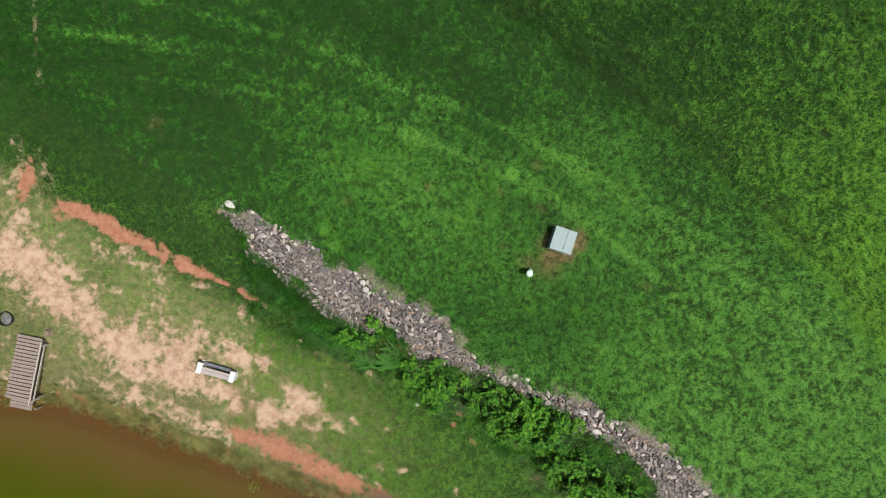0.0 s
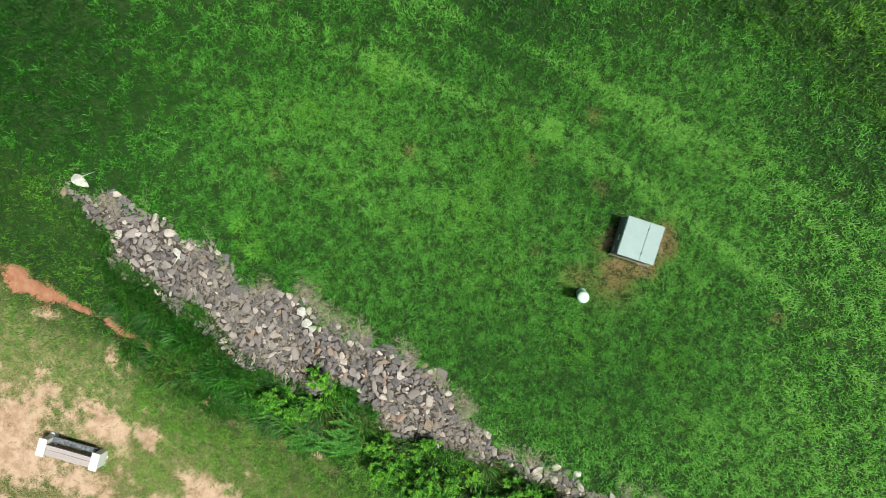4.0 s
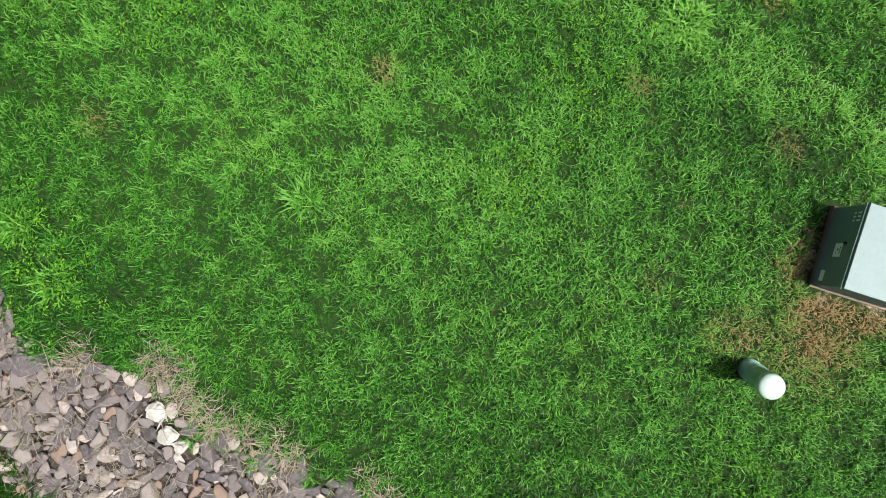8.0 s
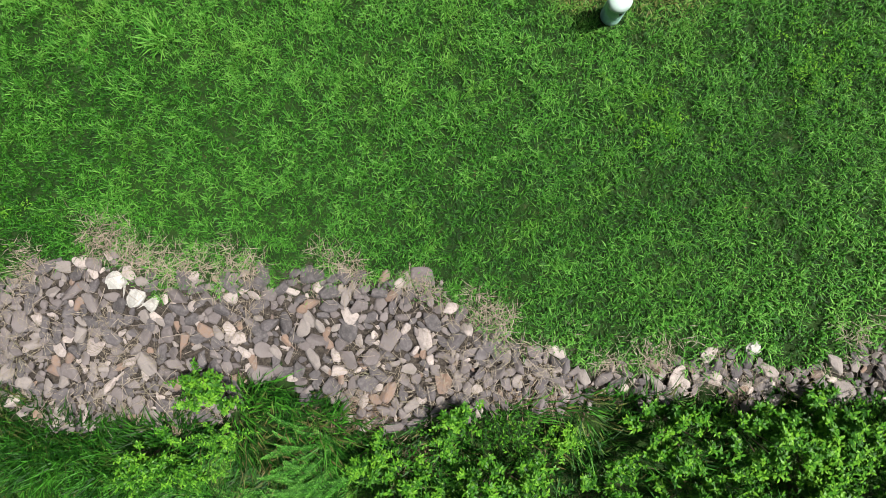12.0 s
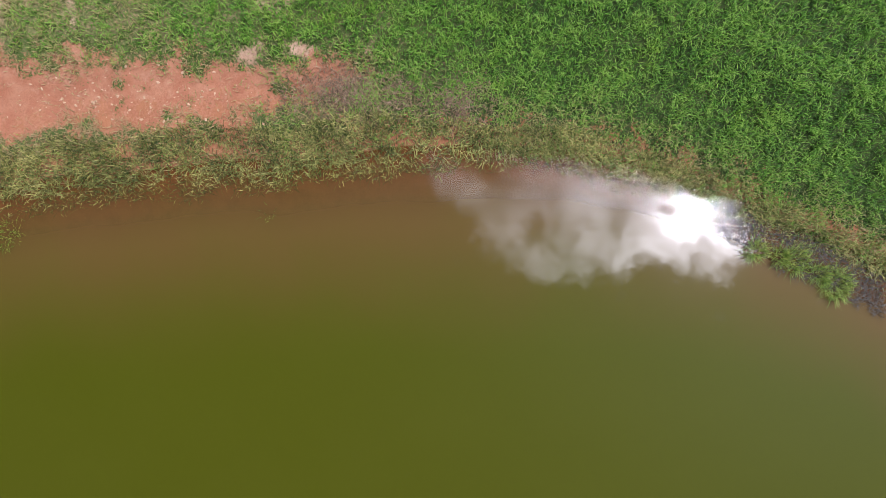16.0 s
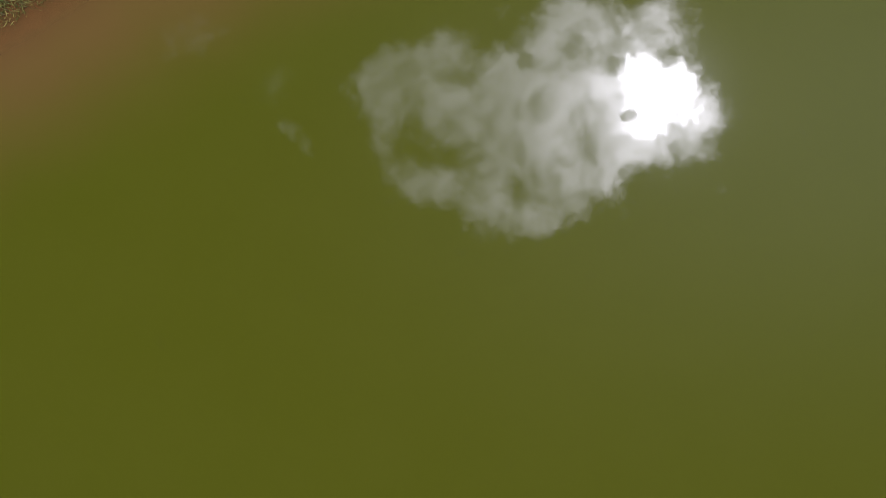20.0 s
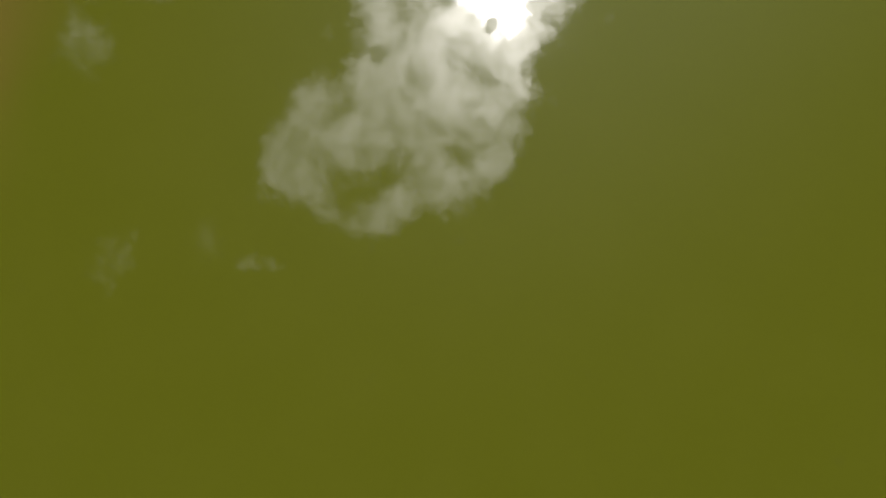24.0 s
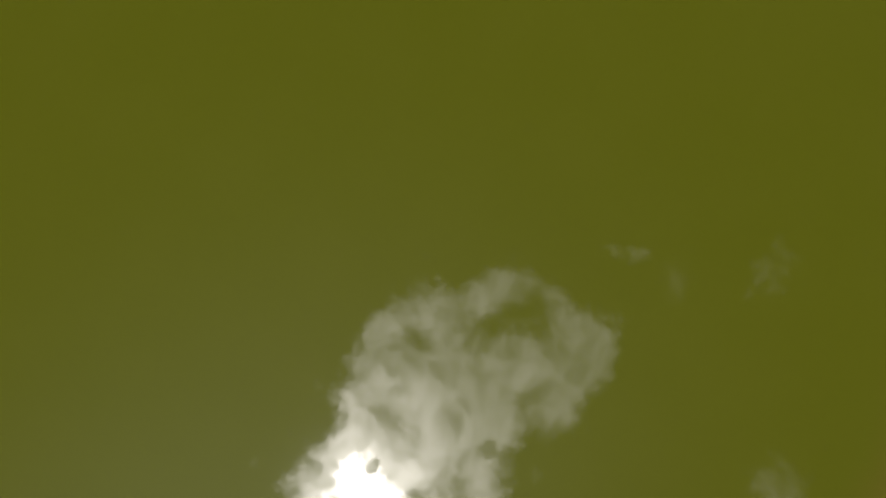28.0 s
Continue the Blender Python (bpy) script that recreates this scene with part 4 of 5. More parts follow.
def transformer_box():
    zg = ground_z(*BOX_AT)
    top = thing("transformer_box", (*BOX_AT, zg), BOX_TURN, "low grey-green steel transformer box on a concrete pad in the lawn", "utility box")
    part("pad", slab(BOX_W + 0.12, BOX_D + 0.03, 0.10, (0.06, 0, -0.05), 0.015), MAT_CONCRETE, top, "clay-stained concrete pad")
    part("body", slab(BOX_W - 0.02, BOX_D - 0.02, BOX_H - 0.10, (0, 0, 0.058), 0.008), MAT_BOX, top)
    w1 = BOX_W * 0.60
    part("hood", slab(w1 - 0.006, BOX_D, 0.05, (-BOX_W / 2 + w1 / 2, 0, BOX_H - 0.045), 0.010), MAT_BOX, top)
    part("rear_cover", slab(BOX_W - w1 - 0.006, BOX_D, 0.046, (BOX_W / 2 - (BOX_W - w1) / 2, 0, BOX_H - 0.045), 0.010), MAT_BOX, top)
    for y in (-0.30, 0.32):
        part("hinge", slab(0.022, 0.085, 0.012, (-BOX_W / 2 + w1, y, BOX_H - 0.002), 0.003), MAT_BOX_DARK, top, "dark steel hinge")
    part("drip_edge", slab(0.012, BOX_D + 0.01, 0.03, (-BOX_W / 2 - 0.006, 0, BOX_H - 0.06), 0.003), MAT_BOX, top)
    front = -BOX_W / 2 + 0.008
    plate = part("warning_label", slab(0.004, 0.16, 0.12, (front - 0.001, -0.05, 0.285)), MAT_LABEL, top, "white warning sticker with dark print")
    for i, (y, z, sy, sz) in enumerate(((-0.05, 0.380, 0.09, 0.007), (-0.045, 0.340, 0.026, 0.018), (-0.09, 0.325, 0.018, 0.007))):
        part("print", slab(0.003, sy, sz, (front - 0.003, y, z)), MAT_INK, plate)
    part("rating_plate", slab(0.004, 0.13, 0.07, (front, -0.36, 0.17)), MAT_LABEL, top, "small pale rating plate")
    for y in (0.30, 0.345, 0.39):
        part("marking_bar", slab(0.003, 0.02, 0.05, (front, y, 0.50)), MAT_LABEL, top, "white painted marks, not readable")
        part("marking_bar", slab(0.003, 0.02, 0.03, (front, y, 0.435)), MAT_LABEL, top, "white painted marks, not readable")
    lock = part("lock", turned([(0.018, 0), (0.020, 0.012), (0.012, 0.026)], 12), MAT_BOX_DARK, top, "brass-dark bolt lock")
    lock.matrix_basis = pose(front - 0.002, 0.03, 0.45, 0, -90, 0)
    return top


def cable_pedestal():
    zg = ground_z(*PED_AT)
    top = thing("cable_pedestal", (*PED_AT, zg), 10, "round mint-green cable pedestal with a bleached domed cap", "pedestal")
    top.matrix_world = pose(*PED_AT, zg, 4, -9.5, 0)
    part("body", turned([(0.135, -0.05), (0.135, 0.08), (0.128, 0.085), (0.128, 0.60), (0.134, 0.605), (0.134, 0.62)], 40), MAT_PED, top)
    part("cap", turned([(0.134, 0.621), (0.143, 0.63), (0.145, 0.69), (0.138, 0.72), (0.11, 0.745), (0.06, 0.758), (0.012, 0.762)], 40), MAT_CAP, top, "pale sun-bleached domed cap")
    part("band", turned([(0.1285, 0.30), (0.133, 0.303), (0.133, 0.33), (0.1285, 0.333)], 40), MAT_PED, top)
    latch = part("latch", slab(0.03, 0.02, 0.06, (0, 0, 0), 0.004), MAT_BOX_DARK, top, "dark latch")
    latch.matrix_basis = pose(-0.03, -0.135, 0.54)
    return top


transformer_box()
cable_pedestal()

# ---- bench ----


def bench():
    cx, cy = -10.39, -5.44
    zg = ground_z(cx, cy)
    top = thing("bench", (cx, cy, zg), -15.7, "white-ended bench with weathered grey slats on bare sand", "bench")
    for sx in (-0.76, 0.76):
        end = part("end_support", slab(0.20, 0.46, 0.48, (sx, 0, -0.02), 0.025, taper=0.9), MAT_WHITE, top, "white moulded end support")
        part("foot", slab(0.26, 0.54, 0.06, (sx, 0, -0.03), 0.015), MAT_WHITE, end)
        part("armrest", slab(0.23, 0.50, 0.045, (sx, 0, 0.458), 0.012), MAT_WHITE, end)
    for y, w, z in ((0.03, 0.12, 0.42), (-0.13, 0.17, 0.40)):
        part("slat", slab(1.30, w, 0.04, (0, y, z), 0.006), MAT_SLAT, top)
    # added slat that fills the dark band beside the seat
    part("lower_slat", slab(1.30, 0.15, 0.04, (0, 0.19, 0.20), 0.006), MAT_ASH, top, "dark lower slat")
    part("stretcher", slab(1.30, 0.05, 0.09, (0, 0.0, 0.16), 0.006), MAT_SLAT, top)
    return top


bench()

# ---- dock ----


def dock():
    ax, ay, bx, by = -18.95, -3.85, -19.55, -6.77
    run = math.hypot(bx - ax, by - ay)
    turn = math.degrees(math.atan2(by - ay, bx - ax))
    top = thing("dock", (ax, ay, WATER), turn, "small weathered grey plank dock with one handrail at the pond's edge", "dock")
    deck = 0.76
    for y in (-0.5, 0.5):
        part("joist", slab(run, 0.045, 0.14, (run / 2, y, deck - 0.145), 0.004), MAT_DECK, top)
    n = 18
    pitch = run / n
    plank_mesh = None
    r = random.Random(4)
    for i in range(n):
        x = (i + 0.5) * pitch
        if plank_mesh is None:
            ob = part("plank", slab(pitch - 0.03, 1.16, 0.034, (0, 0, 0), 0.004), MAT_DECK, top)
            plank_mesh = ob.data
        else:
            ob = new("plank", plank_mesh)
            ob.parent = top
        ob.matrix_basis = pose(x, r.uniform(-0.02, 0.02), deck + r.uniform(-0.003, 0.004), r.uniform(-0.5, 0.5), r.uniform(-0.6, 0.6), r.uniform(-0.6, 0.6))
    for i in range(3):
        part("step_plank", slab(0.135, 1.02, 0.034, (run - 0.02 + 0.07 + i * 0.148, 0.10, deck - 0.16), 0.004), MAT_DECK, top)
    for y in (-0.33, 0.53):
        part("step_joist", slab(0.62, 0.045, 0.10, (run + 0.05, y, deck - 0.262), 0.004), MAT_DECK, top)
    for x in (0.25, run - 0.2):
        part("rail_bracket", slab(0.05, 0.30, 0.09, (x, 0.68, deck - 0.13), 0.004), MAT_DECK, top)
    for x, y in ((0.12, 0.56), (run - 0.15, 0.56), (0.12, -0.56), (run - 0.15, -0.56), (run + 0.40, 0.62), (run + 0.40, -0.42)):
        part("post", slab(0.09, 0.09, 1.35 if x < run else 0.95, (x, y, deck - 1.30), 0.006), MAT_DECK, top)
    for x in (0.25, run - 0.2):
        part("rail_post", slab(0.07, 0.07, 0.62, (x, 0.80, deck - 0.2), 0.006), MAT_RAIL, top)
    part("handrail", slab(run - 0.05, 0.06, 0.04, (run / 2 + 0.03, 0.80, deck + 0.42), 0.006), MAT_RAIL, top, "bleached handrail board")
    part("middle_rail", slab(run - 0.30, 0.035, 0.09, (run / 2 + 0.03, 0.80, deck + 0.12), 0.005), MAT_RAIL, top)
    return top


dock()


def tree_stump():
    x, y = -18.22, -3.72
    top = thing("tree_stump", (x, y, ground_z(x, y)), 0, "short dark rotten tree stump beside the dock", "stump")
    bm = turned([(0.24, -0.06), (0.18, 0.02), (0.145, 0.16), (0.135, 0.26), (0.11, 0.27), (0.04, 0.24)], 18)
    r = random.Random(2)
    for v in bm.verts:
        v.co += Vector((r.uniform(-1, 1), r.uniform(-1, 1), r.uniform(-1, 1))) * 0.022
    part("trunk", bm, MAT_BARK, top)
    return top


def fire_ring():
    x, y = -20.15, -3.07
    top = thing("fire_ring", (x, y, ground_z(x, y)), 0, "blackened fire ring with blue-grey ash", "fire pit")
    bm = bmesh.new()
    segs = 28
    prof = ((0.30, -0.02), (0.31, 0.13), (0.335, 0.13), (0.335, -0.02))
    rings = [[bm.verts.new((pr * math.cos(2 * math.pi * i / segs), pr * math.sin(2 * math.pi * i / segs), pz)) for pr, pz in prof] for i in range(segs)]
    for a, b in zip(rings, rings[1:] + rings[:1]):
        for j in range(3):
            bm.faces.new((a[j], b[j], b[j + 1], a[j + 1]))
    part("ring", bm, MAT_BOX_DARK, top)
    part("ash", turned([(0.30, 0.0), (0.22, 0.03), (0.10, 0.05), (0.01, 0.055)], 20), MAT_ASH, top, "blue-grey ash heap")
    return top


tree_stump()
fire_ring()


def white_pipe():
    x, y = -18.65, -6.67
    bm = tube(bmesh.new(), (-0.30, -0.13, 0.03), (0.30, 0.13, 0.05), 0.018, 0.018, 10)
    ob = part("white_pipe", bm, MAT_WHITE, None)
    ob.location = (x, y, ground_z(x, y) + 0.02)
    return tagged(ob, "loose white plastic pipe lying beside the dock", "pipe")


def bleached_stick():
    x, y = -15.45, -7.14
    bm = tube(bmesh.new(), (-0.13, -0.09, 0.02), (0.02, 0.0, 0.035), 0.022, 0.028, 7)
    tube(bm, (0.02, 0.0, 0.035), (0.15, 0.10, 0.02), 0.028, 0.015, 7)
    ob = part("driftwood", bm, MAT_WHITE_STONE, None)
    ob.location = (x, y, ground_z(x, y))
    return tagged(ob, "small bleached piece of driftwood on the shore", "driftwood")


white_pipe()
bleached_stick()

# ---- shrubs in the ditch ----


def leaves(name, centres, radius, count, size, tone, r, parent, flat=0.75):
    """Many folded leaves round clump centres, facing up and outwards."""
    k = r.integers(0, len(centres), count)
    dirs = r.normal(0, 1, (count, 3))
    dirs /= np.linalg.norm(dirs, axis=1)[:, None]
    dirs[:, 2] = np.abs(dirs[:, 2]) * flat
    at = centres[k] + dirs * radius * (r.uniform(0.15, 1.0, count) ** 0.5)[:, None]
    head = np.arctan2(dirs[:, 1], dirs[:, 0]) + r.normal(0, 0.5, count)
    long = size * r.uniform(0.6, 1.4, count)
    wide = long * r.uniform(0.35, 0.5, count)
    droop = r.uniform(-0.55, 0.35, count)
    fx, fy = np.cos(head), np.sin(head)
    v = np.empty((count, 4, 3), np.float32)
    v[:, 0] = at
    mid = at + np.stack([fx * long * 0.5, fy * long * 0.5, long * (droop * 0.4 + 0.12)], 1)
    side = np.stack([-fy * wide / 2, fx * wide / 2, r.normal(0, 0.25, count) * wide], 1)
    v[:, 1], v[:, 3] = mid + side, mid - side
    v[:, 2] = at + np.stack([fx * long, fy * long, long * droop], 1)
    # upper leaves of each clump are paler, low ones darker
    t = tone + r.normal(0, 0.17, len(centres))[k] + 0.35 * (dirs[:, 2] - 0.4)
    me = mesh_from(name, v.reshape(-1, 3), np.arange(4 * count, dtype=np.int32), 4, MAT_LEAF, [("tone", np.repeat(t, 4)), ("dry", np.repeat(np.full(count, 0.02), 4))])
    ob = new(name, me)
    ob.parent = parent
    return ob


def sprig_leaves(name, base, tip, per, size, tone, r, parent):
    """Pointed leaves set along many sprigs, each from base to tip, with a rosette at the end."""
    n = len(base)
    k = np.repeat(np.arange(n), per)
    s = np.tile(np.linspace(0.35, 1.0, per), n) ** 0.8
    at = base[k] + (tip[k] - base[k]) * s[:, None]
    turn = np.tile(np.arange(per) * 2.4, n) + r.uniform(0, 6.28, n)[k] + r.normal(0, 0.3, n * per)
    long = size * (1.15 - 0.45 * s) * r.uniform(0.65, 1.3, n * per)
    wide = long * r.uniform(0.34, 0.48, n * per)
    rise = 0.55 * s - 0.45 + r.normal(0, 0.22, n * per)
    fx, fy = np.cos(turn), np.sin(turn)
    side = np.stack([-fy, fx, r.normal(0, 0.3, n * per)], 1)
    out = np.stack([fx, fy, rise], 1)
    sag = np.array([0, 0, 1.0]) * (0.16 * long)[:, None]
    v = np.empty((n * per, 6, 3), np.float32)
    v[:, 0] = at
    v[:, 1] = at + out * (long * 0.38)[:, None] + side * (wide * 0.5)[:, None] + sag * 0.8
    v[:, 2] = at + out * (long * 0.72)[:, None] + side * (wide * 0.36)[:, None] + sag * 0.7
    v[:, 3] = at + out * long[:, None]
    v[:, 4] = at + out * (long * 0.72)[:, None] - side * (wide * 0.36)[:, None] + sag * 0.7
    v[:, 5] = at + out * (long * 0.38)[:, None] - side * (wide * 0.5)[:, None] + sag * 0.8
    # leaf tone rises from the sprig's foot to its tip
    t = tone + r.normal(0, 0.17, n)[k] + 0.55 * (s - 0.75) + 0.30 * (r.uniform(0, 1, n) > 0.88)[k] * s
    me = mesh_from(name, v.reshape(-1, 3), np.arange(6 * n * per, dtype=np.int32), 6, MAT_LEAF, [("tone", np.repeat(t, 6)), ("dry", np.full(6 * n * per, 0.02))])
    ob = new(name, me)
    ob.parent = parent
    return ob


def shrub(u, v, radius, tone, seed, label):
    x, y = xy_of(u, v)
    top = thing("shrub", (x, y, ground_z(x, y)), 0, label, "shrub", "shrubs in the ditch")
    r = np.random.default_rng(seed)
    tall, size = min(1.1, 0.12 + 1.55 * radius), 0.045 + 0.085 * radius
    limbs = max(7, int(32 * radius))
    a = r.uniform(0, 2 * math.pi, limbs)
    lobes = 1.0 + 0.28 * np.sin(2 * a + r.uniform(0, 6)) + 0.22 * np.sin(5 * a + r.uniform(0, 6))
    d = radius * np.sqrt(r.uniform(0.02, 1, limbs)) * lobes
    z = tall * (0.40 + 0.6 * np.clip(1 - (d / (radius * 1.3)) ** 2, 0, 1)) * r.uniform(0.6, 1.1, limbs)
    knots = np.stack([d * np.cos(a), d * np.sin(a), z], 1)
    base, tip = [], []
    for c in knots:
        bm = bmesh.new()
        foot = Vector((c[0] * 0.2, c[1] * 0.2, -0.03))
        knee = Vector((c[0] * 0.65, c[1] * 0.65, c[2] * 0.55))
        tube(bm, foot, knee, 0.013, 0.008, 5)
        tube(bm, knee, c, 0.008, 0.003, 5)
        part("branch", bm, MAT_BARK, top)
        for _ in range(6):
            b = np.array(knee) + (c - np.array(knee)) * r.uniform(0.0, 0.9)
            base.append(b)
            tip.append(b + np.array([r.normal(0, 0.10), r.normal(0, 0.10), 0.0]) + (c - np.array(knee)) * r.uniform(0.2, 0.7) + np.array([0, 0, r.uniform(0.04, 0.16)]))
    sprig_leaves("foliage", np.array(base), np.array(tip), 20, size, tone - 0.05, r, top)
    return top


def bramble():
    """Low leafy growth that fills the ditch between the shrubs."""
    r = np.random.default_rng(77)
    u, v = r.uniform(0.8, 16.5, 2600), r.uniform(3.2, 6.4, 2600)
    x, y = xy_of(u, v)
    keep = (v > np.interp(u, STONE_U, STONE_LOW) + 0.05) & (wander(x, y, 0.9, 71) > 0.42) & (clay_of(x, y) < 0.35)
    x, y = x[keep], y[keep]
    centres = np.stack([x, y, height(x, y) + 0.10 + 0.35 * wander(x, y, 1.2, 73)], 1)
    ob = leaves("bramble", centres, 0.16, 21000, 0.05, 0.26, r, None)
    return tagged(ob, "low leafy bramble filling the ditch", "bramble", kind="stuff")


bramble()
LOW_SHRUBS = [(-1.10, 4.32, 0.32, 0.60), (-0.92, 4.9, 0.2, 0.58), (-1.95, 5.35, 0.38, 0.5), (-1.25, 5.6, 0.34, 0.5), (1.0, 4.97, 0.26, 0.58), (2.1, 4.35, 0.28, 0.48), (3.55, 4.38, 0.18, 0.85), (8.55, 3.5, 0.32, 0.55)]
SHRUBS = [(1.4, 5.4, 0.48, 0.46), (2.75, 5.05, 0.5, 0.42), (2.4, 5.65, 0.42, 0.46), (3.05, 5.95, 0.42, 0.48), (4.25, 4.9, 0.42, 0.40), (4.95, 4.1, 0.5, 0.45), (5.9, 4.0, 0.55, 0.44), (6.65, 3.95, 0.6, 0.45),
          (5.6, 4.95, 0.52, 0.42), (6.7, 4.85, 0.6, 0.45), (7.75, 3.8, 0.5, 0.45), (6.2, 5.55, 0.45, 0.40), (7.6, 4.9, 0.52, 0.36), (8.75, 5.5, 0.6, 0.45), (9.5, 5.0, 0.55, 0.45), (10.1, 5.9, 0.55, 0.47),
          (10.8, 5.2, 0.65, 0.45), (11.7, 5.7, 0.6, 0.47), (12.2, 4.8, 0.55, 0.45), (12.9, 5.9, 0.6, 0.45), (14.2, 5.8, 0.6, 0.45)]
for i, (u, v, r, tone) in enumerate(LOW_SHRUBS):
    shrub(u, v, r, tone, 60 + i, "low bright green seedling shrub beside the stones")
for i, (u, v, r, tone) in enumerate(SHRUBS):
    shrub(u, v, r, tone, 100 + i, "leafy green shrub in the ditch below the stones")


def grass_clump(name, x, y, z, radius, long, tone, count, seed, label, category, mat, heading=None):
    global rng
    rng = np.random.default_rng(seed)
    a, d = rng.uniform(0, 2 * math.pi, count), radius * np.sqrt(rng.uniform(0, 1, count))
    head = a + rng.normal(0, 1.1, count) if heading is None else heading + rng.normal(0, 0.45, count)
    me = blade_mesh(name, d * np.cos(a), d * np.sin(a), np.zeros(count), long * rng.uniform(0.5, 1.15, count), (0.0075 if mat in (MAT_SEDGE, MAT_REED) else 0.016) * rng.uniform(0.7, 1.3, count), rng.uniform(0.25, 0.97, count), tone + rng.normal(0, 0.12, count),
                    np.full(count, 0.12), mat, head)
    ob = new(name, me)
    ob.location = (x, y, z)
    return tagged(ob, label, category, category + "s by the water" if mat in (MAT_SEDGE, MAT_REED) else category + "s in the ditch")


def feathery_weed(x, y, tall, reach, fronds, seed):
    """A tall weed whose feathery fronds all lean the same way."""
    top = thing("feathery_weed", (x, y, ground_z(x, y)), 0, "tall dark green weed with drooping feathery fronds in the ditch", "weed", "feathery weeds in the ditch")
    r = np.random.default_rng(seed)
    for k in range(fronds):
        a = radians(158) + r.normal(0, 0.42)
        foot = np.array([r.normal(0, 0.16), r.normal(0, 0.13), 0.0])
        long = reach * r.uniform(0.65, 1.15)
        s = np.linspace(0, 1, 56)
        rise = tall * r.uniform(0.6, 1.0) * (1.5 * s - 0.75 * s ** 2.6)
        bend = r.normal(0, 0.12) * s * s
        px, py = foot[0] + long * s * np.cos(a) - bend * np.sin(a), foot[1] + long * s * np.sin(a) + bend * np.cos(a)
        verts, tones = [], []
        for side in (-1, 1):
            for j in range(8, 56):
                out = a + side * r.uniform(0.55, 0.95)
                l = long * 0.15 * (1.08 - s[j]) * r.uniform(0.7, 1.2) + 0.015
                p = np.array([px[j], py[j], rise[j]])
                d = np.array([math.cos(out), math.sin(out), r.uniform(-0.35, 0.15)])
                w = np.array([-math.sin(out), math.cos(out), 0.2]) * 0.0042
                verts += [p, p + d * l * 0.5 + w, p + d * l, p + d * l * 0.5 - w]
                tones += [0.10 + 0.50 * s[j] + r.normal(0, 0.08)] * 4
        for j in range(0, 55):
            w = np.array([-math.sin(a), math.cos(a), 0]) * 0.005 * (1.1 - s[j])
            p, q = np.array([px[j], py[j], rise[j]]), np.array([px[j + 1], py[j + 1], rise[j + 1]])
            verts += [p - w, p + w, q + w, q - w]
            tones += [0.5] * 4
        me = mesh_from("frond", np.array(verts), np.arange(len(verts), dtype=np.int32), 4, MAT_LAWN, [("tone", np.array(tones)), ("dry", np.full(len(verts), 0.04))])
        ob = new("frond", me)
        ob.parent = top
    return top


for i, (x, y, tall, reach, n) in enumerate(((-3.35, -4.95, 0.6, 0.8, 22), (-2.75, -5.15, 0.6, 0.75, 18), (-2.15, -4.95, 0.75, 0.85, 24), (-2.2, -4.45, 0.6, 0.65, 14), (-4.65, -4.2, 0.5, 0.7, 14), (5.1, -8.2, 0.7, 0.6, 14))):
    feathery_weed(x, y, tall, reach, n, 500 + i)
for i, (u, v, r, long, count) in enumerate(((-2.6, 5.7, 0.5, 0.6, 600), (-3.6, 5.6, 0.5, 0.6, 600), (6.7, 6.2, 0.35, 0.6, 420), (-4.8, 5.3, 0.4, 0.5, 420))):
    x, y = xy_of(u, v)
    grass_clump("grass_clump", x, y, ground_z(x, y), r, long, 0.12, count, 300 + i, "rank drooping dark green grass clump", "grass clump", MAT_LAWN, None)
for i, (x, y, r, count) in enumerate(((-9.0, -11.0, 0.22, 110), (-5.0, -12.78, 0.13, 16), (1.77, -17.23, 0.15, 240), (2.27, -17.69, 0.2, 360), (2.08, -17.52, 0.11, 140), (2.67, -18.36, 0.24, 520), (2.52, -18.08, 0.13, 200))):
    grass_clump("sedge_clump", x, y, max(ground_z(x, y), WATER - 0.03), r, 0.26 if count > 50 else 0.16, 0.72 if count > 50 else 0.2, count, 320 + i, "green sedge clump standing in the shallow water", "sedge clump", MAT_REED)

# ---- stones ----


def stone_meshes(count, mat):
    """Broken angular stones of unit size, a little flat."""
    out = []
    r = random.Random(11)
    for i in range(count):
        bm = bmesh.new()
        fx, fy, fz = 1.15, r.uniform(0.55, 0.95), r.uniform(0.34, 0.6)
        for j in range(15):
            p = Vector((r.gauss(0, 1), r.gauss(0, 1), r.gauss(0, 0.8))).normalized()
            p = p * (0.6 + 0.4 / max(abs(p.x), abs(p.y), abs(p.z))) * r.uniform(0.85, 1.0)
            p.z = max(-0.7, min(0.6, p.z))
            bm.verts.new((0.5 * fx * p.x, 0.5 * fy * p.y, 0.5 * fz * p.z))
        bmesh.ops.convex_hull(bm, input=bm.verts[:])
        for v in [v for v in bm.verts if not v.link_faces]:
            bm.verts.remove(v)
        bmesh.ops.bevel(bm, geom=bm.edges[:], offset=0.036, segments=1, affect="EDGES")
        me = bpy.data.meshes.new("stone")
        bm.to_mesh(me)
        bm.free()
        me.materials.append(mat)
        out.append(me)
    return out


